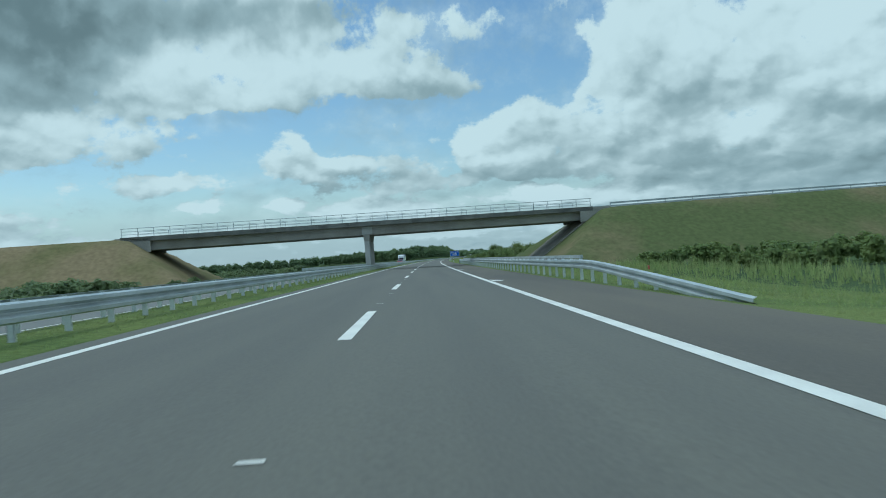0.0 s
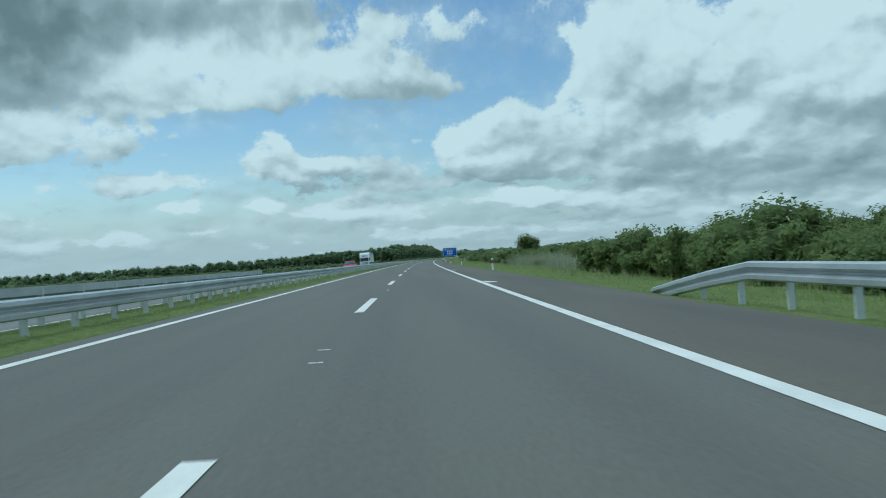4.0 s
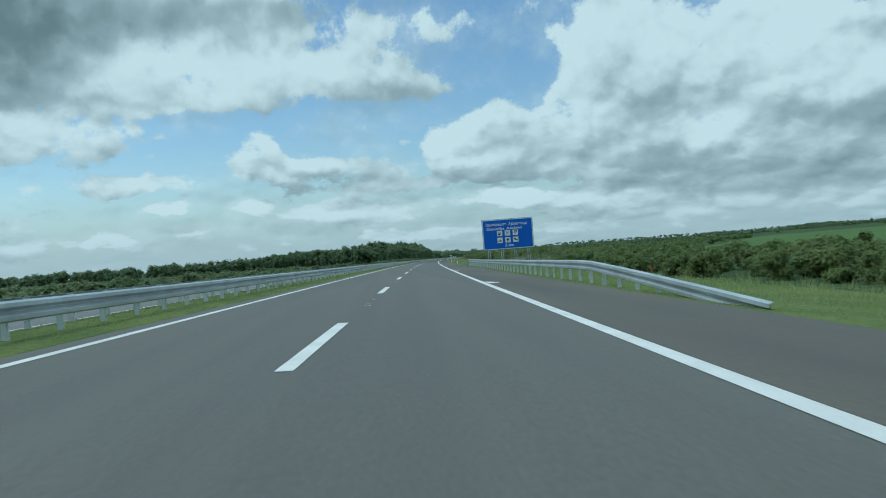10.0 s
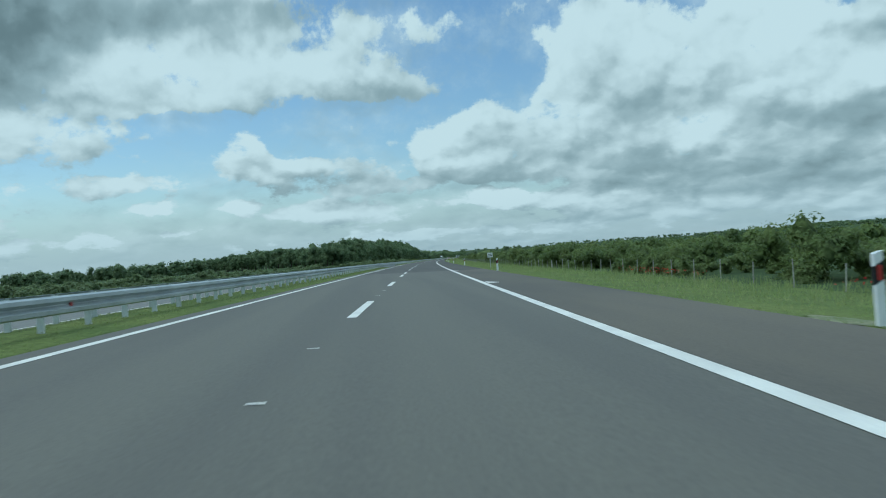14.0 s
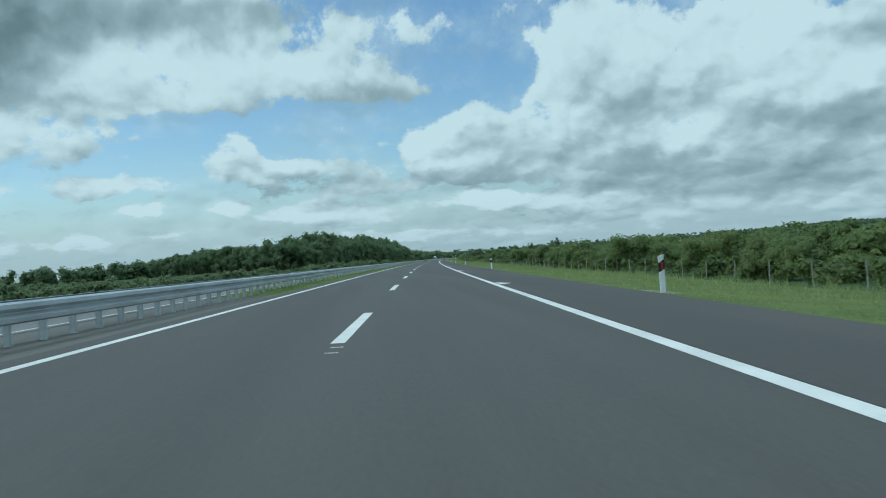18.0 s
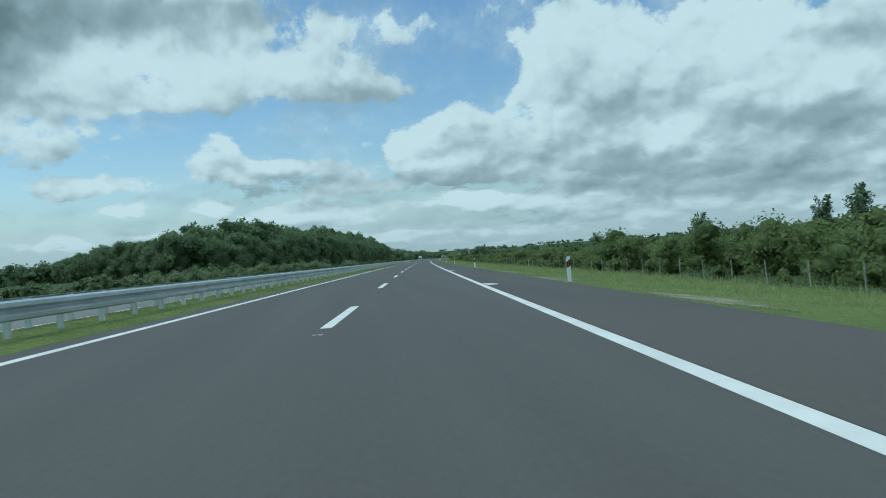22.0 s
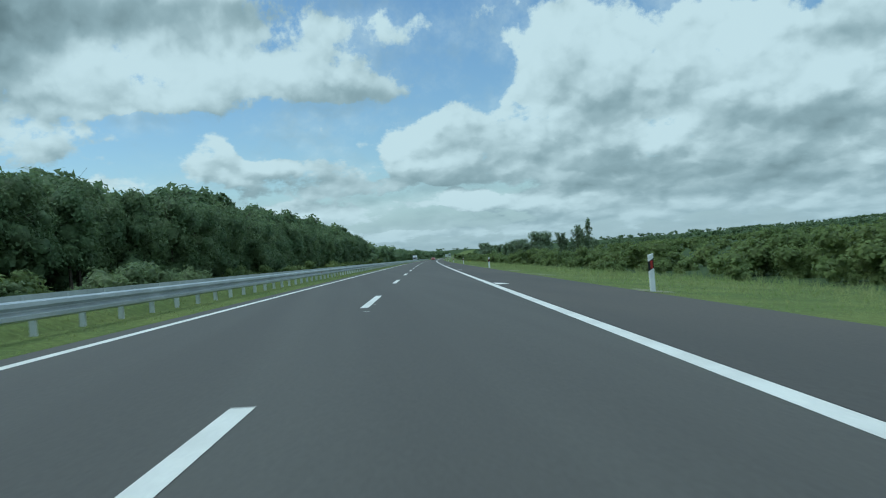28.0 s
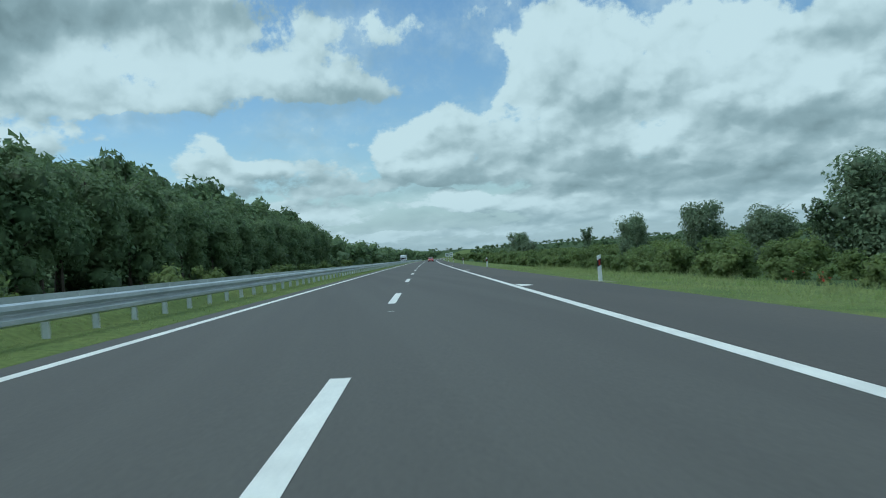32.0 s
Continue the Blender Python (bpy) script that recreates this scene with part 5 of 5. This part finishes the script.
def printed_tarpaulin():
    """Meadow below, clouds and dark sky above, by height on the curtain."""
    m = bpy.data.materials.new("printed_tarpaulin")
    m.use_nodes = True
    t = m.node_tree
    p = t.nodes["Principled BSDF"]
    p.inputs["Roughness"].default_value = 0.55
    c, sp, n, n2 = (t.nodes.new("ShaderNode" + k) for k in ("TexCoord", "SeparateXYZ", "TexNoise", "TexNoise"))
    t.links.new(c.outputs["Object"], sp.inputs[0])
    for q, sc in ((n, 0.7), (n2, 3.0)):
        q.inputs["Scale"].default_value, q.inputs["Detail"].default_value = sc, 5
        t.links.new(c.outputs["Object"], q.inputs["Vector"])
    h = t.nodes.new("ShaderNodeMath")
    h.operation = "MULTIPLY_ADD"
    t.links.new(n.outputs["Fac"], h.inputs[0])
    h.inputs[1].default_value = 0.35
    t.links.new(sp.outputs[2], h.inputs[2])
    r = t.nodes.new("ShaderNodeMapRange")
    r.inputs[1].default_value, r.inputs[2].default_value = 1.35, 4.1
    t.links.new(h.outputs[0], r.inputs[0])
    ramp = t.nodes.new("ShaderNodeValToRGB")
    stops = [(0.0, (0.5, 0.52, 0.47)), (0.18, (0.47, 0.5, 0.38)), (0.26, (0.42, 0.47, 0.26)), (0.5, (0.42, 0.47, 0.25)), (0.58, (0.24, 0.34, 0.46)), (0.68, (0.15, 0.2, 0.27)), (0.97, (0.12, 0.14, 0.17))]
    for i, (x, col) in enumerate(stops):
        e = ramp.color_ramp.elements[i] if i < 2 else ramp.color_ramp.elements.new(x)
        e.position, e.color = x, (*col, 1)
    t.links.new(r.outputs[0], ramp.inputs[0])
    # white clouds printed over the sky
    puff, over_sky, white = t.nodes.new("ShaderNodeMapRange"), t.nodes.new("ShaderNodeMapRange"), t.nodes.new("ShaderNodeMix")
    n3 = t.nodes.new("ShaderNodeTexNoise")
    n3.inputs["Scale"].default_value, n3.inputs["Detail"].default_value = 0.9, 4
    t.links.new(c.outputs["Object"], n3.inputs["Vector"])
    t.links.new(n3.outputs["Fac"], puff.inputs[0])
    puff.inputs[1].default_value, puff.inputs[2].default_value = 0.5, 0.6
    t.links.new(sp.outputs[2], over_sky.inputs[0])
    over_sky.inputs[1].default_value, over_sky.inputs[2].default_value = 2.55, 2.85
    both = t.nodes.new("ShaderNodeMath")
    both.operation = "MULTIPLY"
    t.links.new(puff.outputs[0], both.inputs[0])
    t.links.new(over_sky.outputs[0], both.inputs[1])
    white.data_type = "RGBA"
    t.links.new(both.outputs[0], white.inputs[0])
    t.links.new(ramp.outputs[0], white.inputs[6])
    white.inputs[7].default_value = (0.5, 0.53, 0.53, 1)
    mix = t.nodes.new("ShaderNodeMix")
    mix.data_type, mix.blend_type = "RGBA", "MULTIPLY"
    mix.inputs[0].default_value = 0.5
    t.links.new(white.outputs[2], mix.inputs[6])
    t.links.new(n2.outputs["Fac"], mix.inputs[7])
    bright = t.nodes.new("ShaderNodeHueSaturation")
    bright.inputs["Value"].default_value = 1.6
    t.links.new(mix.outputs[2], bright.inputs["Color"])
    t.links.new(bright.outputs[0], p.inputs["Base Color"])
    return m


PRINT = printed_tarpaulin()
PRINTYELLOW = material("printed_yellow_tarpaulin", (0.55, 0.52, 0.24), 0.55, vary=0.08, bump=0.05)


def prism(profile, x0, x1, bevel=0.0):
    """A side outline (y, z) drawn out across x."""
    bm = bmesh.new()
    a = [bm.verts.new((x0, y, z)) for y, z in profile]
    b = [bm.verts.new((x1, y, z)) for y, z in profile]
    bm.faces.new(a)
    bm.faces.new(list(reversed(b)))
    n = len(profile)
    for i in range(n):
        bm.faces.new((a[i], b[i], b[(i + 1) % n], a[(i + 1) % n]))
    bmesh.ops.recalc_face_normals(bm, faces=bm.faces)
    if bevel:
        bmesh.ops.bevel(bm, geom=list(bm.edges), offset=bevel, segments=2, affect="EDGES", profile=0.5)
    return bm


def wheel(parent, x, y, r, w):
    t = part("wheel", tube(bmesh.new(), (x - w / 2, y, r), (x + w / 2, y, r), r, 20), TYRE, parent)
    part("rim", tube(bmesh.new(), (x - w / 2 - 0.012, y, r), (x + w / 2 + 0.012, y, r), r * 0.55, 14), STEEL, t, "steel rim")


def truck(s, d, label, printed=True):
    """Articulated lorry with curtain-sided trailer; local y runs to its rear, its front looks to -y."""
    ob = thing("truck", Matrix.Translation(at(s, d, 0)) @ pose(0, 0, 0, 0, -1.7, heading(s)), label, "truck")
    cab = [(0.0, 0.45), (-0.06, 1.3), (-0.02, 1.6), (0.22, 2.55), (0.3, 2.75), (0.75, 3.55), (1.2, 3.8), (2.1, 3.82), (2.1, 0.95), (1.75, 0.95), (1.6, 0.45)]
    part("cab", prism(cab, -1.22, 1.22, 0.04), CARWHITE, ob)
    part("windscreen", prism([(-0.035, 1.62), (0.2, 2.5), (0.26, 2.5), (0.03, 1.62)], -1.08, 1.08), GLASS, ob, "dark windscreen")
    boxed("deflector_lip", (-1.1, 1.1, 0.42, 0.7, 3.16, 3.2), CHASSIS, ob, "dark gap under the roof deflector", 0.01)
    boxed("sun_visor", (-1.15, 1.15, 0.02, 0.3, 2.52, 2.68), CARWHITE, ob, "", 0.02)
    boxed("name_board", (-0.95, 0.95, 0.16, 0.22, 2.78, 2.98), SIGNWHITE, ob, "white board with unreadable lettering", 0.01)
    for i, (x0, x1, m) in enumerate(((0.1, 0.28, RED), (-0.7, 0.0, BLACK))):
        boxed("lettering_bar", (x0, x1, 0.145, 0.165, 2.82, 2.94), m, ob)
    for x in (-1.225, 1.225):
        part("side_window", prism([(0.26, 1.72), (0.4, 2.5), (1.0, 2.54), (1.38, 2.5), (1.42, 1.95), (1.2, 1.86), (1.0, 1.62), (0.3, 1.58)], x - 0.012, x + 0.012), GLASS, ob, "dark side window")
        boxed("door_seam", (x - 0.008, x + 0.008, 1.5, 1.52, 0.95, 2.7), CHASSIS, ob, "dark door seam")
        boxed("side_skirt", (x - 0.015, x + 0.015, 1.55, 2.6, 0.42, 1.0), CHASSIS, ob, "dark side skirt", 0.01)
        boxed("mirror", (x * 1.05, x * 1.05 + 0.2 * (1 if x > 0 else -1), -0.02, 0.14, 1.75, 2.4), BLACK, ob, "black door mirror", 0.03)
        boxed("door_handle", (x - 0.02, x + 0.02, 1.2, 1.36, 1.45, 1.5), BLACK, ob, "black handle")
        boxed("wheel_arch", (x - 0.01, x + 0.01, 0.42, 1.45, 0.4, 1.08), CHASSIS, ob, "dark wheel arch", 0.004)
        boxed("roof_seam", (x - 0.006, x + 0.006, 0.75, 2.1, 3.2, 3.23), CHASSIS, ob, "dark seam under the wind deflector")
        boxed("indicator", (x - 0.012, x + 0.012, 0.12, 0.26, 1.2, 1.34), CHASSIS, ob, "dark side vent")
        boxed("headlamp", (0.72 if x > 0 else -1.15, 1.15 if x > 0 else -0.72, -0.09, 0.0, 0.6, 0.82), LAMP, ob, "clear headlamp", 0.02)
    for i in range(5):
        boxed("grille_bar", (-0.72, 0.72, -0.1, -0.03, 0.72 + 0.14 * i, 0.81 + 0.14 * i), CARWHITE, ob, "", 0.01)
    boxed("grille", (-0.78, 0.78, -0.07, 0.0, 0.68, 1.42), BLACK, ob, "dark grille")
    boxed("bumper", (-1.2, 1.2, -0.12, 0.5, 0.3, 0.6), CARWHITE, ob, "", 0.03)
    boxed("chassis", (-0.5, 0.5, 1.5, 16.0, 0.75, 1.05), CHASSIS, ob, "dark chassis")
    y0, y1 = 2.75, 16.2
    boxed("front_wall", (-1.27, 1.27, y0, y0 + 0.08, 1.1, 4.0), CARWHITE, ob, "white front wall", 0.01)
    boxed("roof", (-1.27, 1.27, y0, y1, 3.94, 4.02), CHASSIS if printed else CARWHITE, ob, "", 0.015)
    boxed("floor_frame", (-1.27, 1.27, y0, y1, 1.05, 1.2), CHASSIS, ob, "dark floor frame", 0.01)
    boxed("rear_doors", (-1.25, 1.25, y1 - 0.08, y1, 1.1, 3.95), CARWHITE, ob, "white rear doors", 0.01)
    for x in (-1.255, 1.255):
        lo = boxed("curtain", (x - 0.012, x + 0.012, y0 + 0.1, y1 - 0.1, 1.2, 3.93), PRINT if printed else CARWHITE, ob, "tarpaulin printed with a meadow under a cloudy sky" if printed else "", 0.004)
        sg = 1 if x > 0 else -1
        if printed:
            boxed("print_shape", (x + 0.012 * sg, x + 0.016 * sg, 9.0, 10.4, 2.45, 3.4), PRINTYELLOW, lo, "yellow printed shape")
            part("print_shape", tube(bmesh.new(), (x + 0.012 * sg, 5.7, 3.35), (x + 0.016 * sg, 5.7, 3.35), 0.42, 20), CHASSIS, lo, "dark round printed badge")
            part("print_shape", tube(bmesh.new(), (x + 0.016 * sg, 5.7, 3.35), (x + 0.018 * sg, 5.7, 3.35), 0.33, 20), SIGNWHITE, lo, "white badge centre")
            boxed("print_shape", (x + 0.018 * sg, x + 0.02 * sg, 5.52, 5.88, 3.2, 3.52), CHASSIS, lo, "dark badge mark")
            boxed("lettering_bar", (x + 0.012 * sg, x + 0.016 * sg, 3.4, 6.2, 1.75, 1.9), SIGNWHITE, lo, "pale unreadable lettering")
        for k in range(10):
            boxed("strap", (x + 0.012 * sg, x + 0.02 * sg, y0 + 0.7 + 1.3 * k, y0 + 0.74 + 1.3 * k, 1.1, 1.4), CHASSIS, ob)
        boxed("side_guard", (x * 0.96 - 0.02, x * 0.96 + 0.02, 6.2, 11.0, 0.55, 0.95), STEEL, ob, "", 0.01)
        for y, r in ((0.9, 0.5), (4.3, 0.5), (11.8, 0.5), (13.1, 0.5), (14.4, 0.5)):
            wheel(ob, x * 0.84, y, r, 0.32)
    return ob


def car(s, d, turn, paint, label):
    """Small hatchback; local front looks to -y."""
    ob = thing("car", Matrix.Translation(at(s, d, 0)) @ pose(0, 0, 0, 0, 1.43 if d > -6 else -1.7, heading(s) + turn), label, "car")
    body = [(0.0, 0.35), (-0.02, 0.6), (0.12, 0.78), (1.05, 0.98), (3.75, 0.98), (3.95, 0.85), (3.98, 0.4), (3.7, 0.24), (0.3, 0.22)]
    part("body", prism(body, -0.86, 0.86, 0.05), paint, ob)
    part("cabin", prism([(1.0, 0.95), (1.85, 1.45), (3.1, 1.48), (3.82, 0.96)], -0.72, 0.72, 0.05), paint, ob)
    part("windscreen", prism([(1.08, 1.0), (1.8, 1.41), (1.76, 1.43), (1.02, 1.01)], -0.66, 0.66), GLASS, ob, "dark windscreen")
    part("rear_window", prism([(3.72, 1.03), (3.2, 1.42), (3.25, 1.44), (3.77, 1.05)], -0.64, 0.64), GLASS, ob, "dark rear window")
    for x in (-0.725, 0.725):
        part("side_window", prism([(1.35, 1.02), (1.9, 1.38), (3.0, 1.4), (3.45, 1.02)], x - 0.008, x + 0.008), GLASS, ob, "dark side window")
        boxed("headlamp", (x - 0.16, x + 0.16, -0.03, 0.1, 0.58, 0.74), LAMP, ob, "clear headlamp", 0.02)
        boxed("tail_lamp", (x - 0.12, x + 0.12, 3.9, 3.99, 0.62, 0.86), RED, ob, "red tail lamp", 0.02)
        boxed("mirror", (x * 1.15 - 0.09, x * 1.15 + 0.09, 1.35, 1.45, 0.98, 1.1), paint, ob, "", 0.02)
        for y in (0.75, 3.2):
            wheel(ob, x * 1.06, y, 0.3, 0.2)
    boxed("bumper", (-0.84, 0.84, -0.06, 0.2, 0.3, 0.52), paint, ob, "", 0.03)
    boxed("grille", (-0.4, 0.4, -0.07, 0.0, 0.54, 0.66), BLACK, ob, "black grille")
    boxed("number_plate", (-0.26, 0.26, -0.075, -0.06, 0.4, 0.5), SIGNWHITE, ob, "plain white plate")
    return ob


truck(341.4, -14.3, "white articulated truck with a trailer printed with meadow and sky")
truck(1512.0, -13.4, "plain white articulated truck on the opposite carriageway", printed=False)
car(257.0, -9.8, 0, CARRED, "small red car driving on the opposite carriageway")
car(1356.0, 1.95, 0, CARRED, "small red car on the carriageway ahead")


# ---- small roadside signs
def small_sign(s, d, w, h, z, label):
    ob = thing("roadside_sign", upright(s, d), label, "road sign", "small roadside signs")
    boxed("panel", (-w / 2, w / 2, -0.015, 0.015, z, z + h), SIGNWHITE, ob, "", 0.006)
    for i in range(2):
        boxed("lettering_bar", (-w * 0.35, w * 0.35, -0.02, -0.015, z + h * (0.25 + 0.35 * i), z + h * (0.4 + 0.35 * i)), BLACK, ob, "dark unreadable lettering")
    for x in ((0.0,) if w < 0.7 else (-w * 0.3, w * 0.3)):
        part("post", tube(bmesh.new(), (x, 0.05, -0.5), (x, 0.05, z + h - 0.03), 0.03), STEEL, ob, "steel post")
    return ob


small_sign(562, 8.6, 0.55, 0.5, 0.95, "small white marker sign on a thin steel post")
small_sign(1470, 9.0, 1.6, 1.6, 1.5, "white information sign on two steel posts")
small_sign(1490, 11.2, 1.6, 2.0, 1.5, "white information sign on two steel posts")

# ---- bare ground by the hard shoulder and round the delineators
DIRT = material("bare_gravelly_soil", (0.25, 0.225, 0.155), 0.95, vary=0.35, scale=1.1, fine=7, bump=0.5, second=(0.135, 0.165, 0.06), patch=0.49, coords="World", bump_dist=0.03)


def bare_patch(s, d, ls, ld, seed):
    rng = random.Random(seed)
    v, n = [], 60
    for i in range(n):
        a = 2 * math.pi * i / n
        k = 0.85 + 0.35 * noise.noise(Vector((math.cos(a) * 1.6, math.sin(a) * 1.6, seed))) + rng.uniform(-0.13, 0.13)
        ss, dd = s + ls * k * math.cos(a), max(6.83, d + ld * k * math.sin(a))
        v.append(flat(ss, dd, -0.225 - 0.1 * max(0, dd - 7) + 0.008))
    return tagged(link("bare_patch", v, [tuple(reversed(range(n)))], DIRT), "patch of bare gravelly soil at the edge of the shoulder", "soil", "bare patches", "structure")


_rng = random.Random(9)
for _s in [200.5, 249.5, 298.4, 347.5, 491.5, 541.5] + [592.0 + 50.37 * k for k in range(0, 14)]:
    bare_patch(_s + 0.6, 7.5, 1.6, 0.5, int(_s))
for _s in (690, 722, 752, 780, 800, 812, 822, 834, 850, 858, 868, 880, 893, 1020, 1032, 1046, 1078, 1096):
    bare_patch(_s + _rng.uniform(-3, 3), 7.6 + _rng.uniform(0, 0.7), _rng.uniform(2, 5), _rng.uniform(0.5, 1.1), int(_s) + 7)
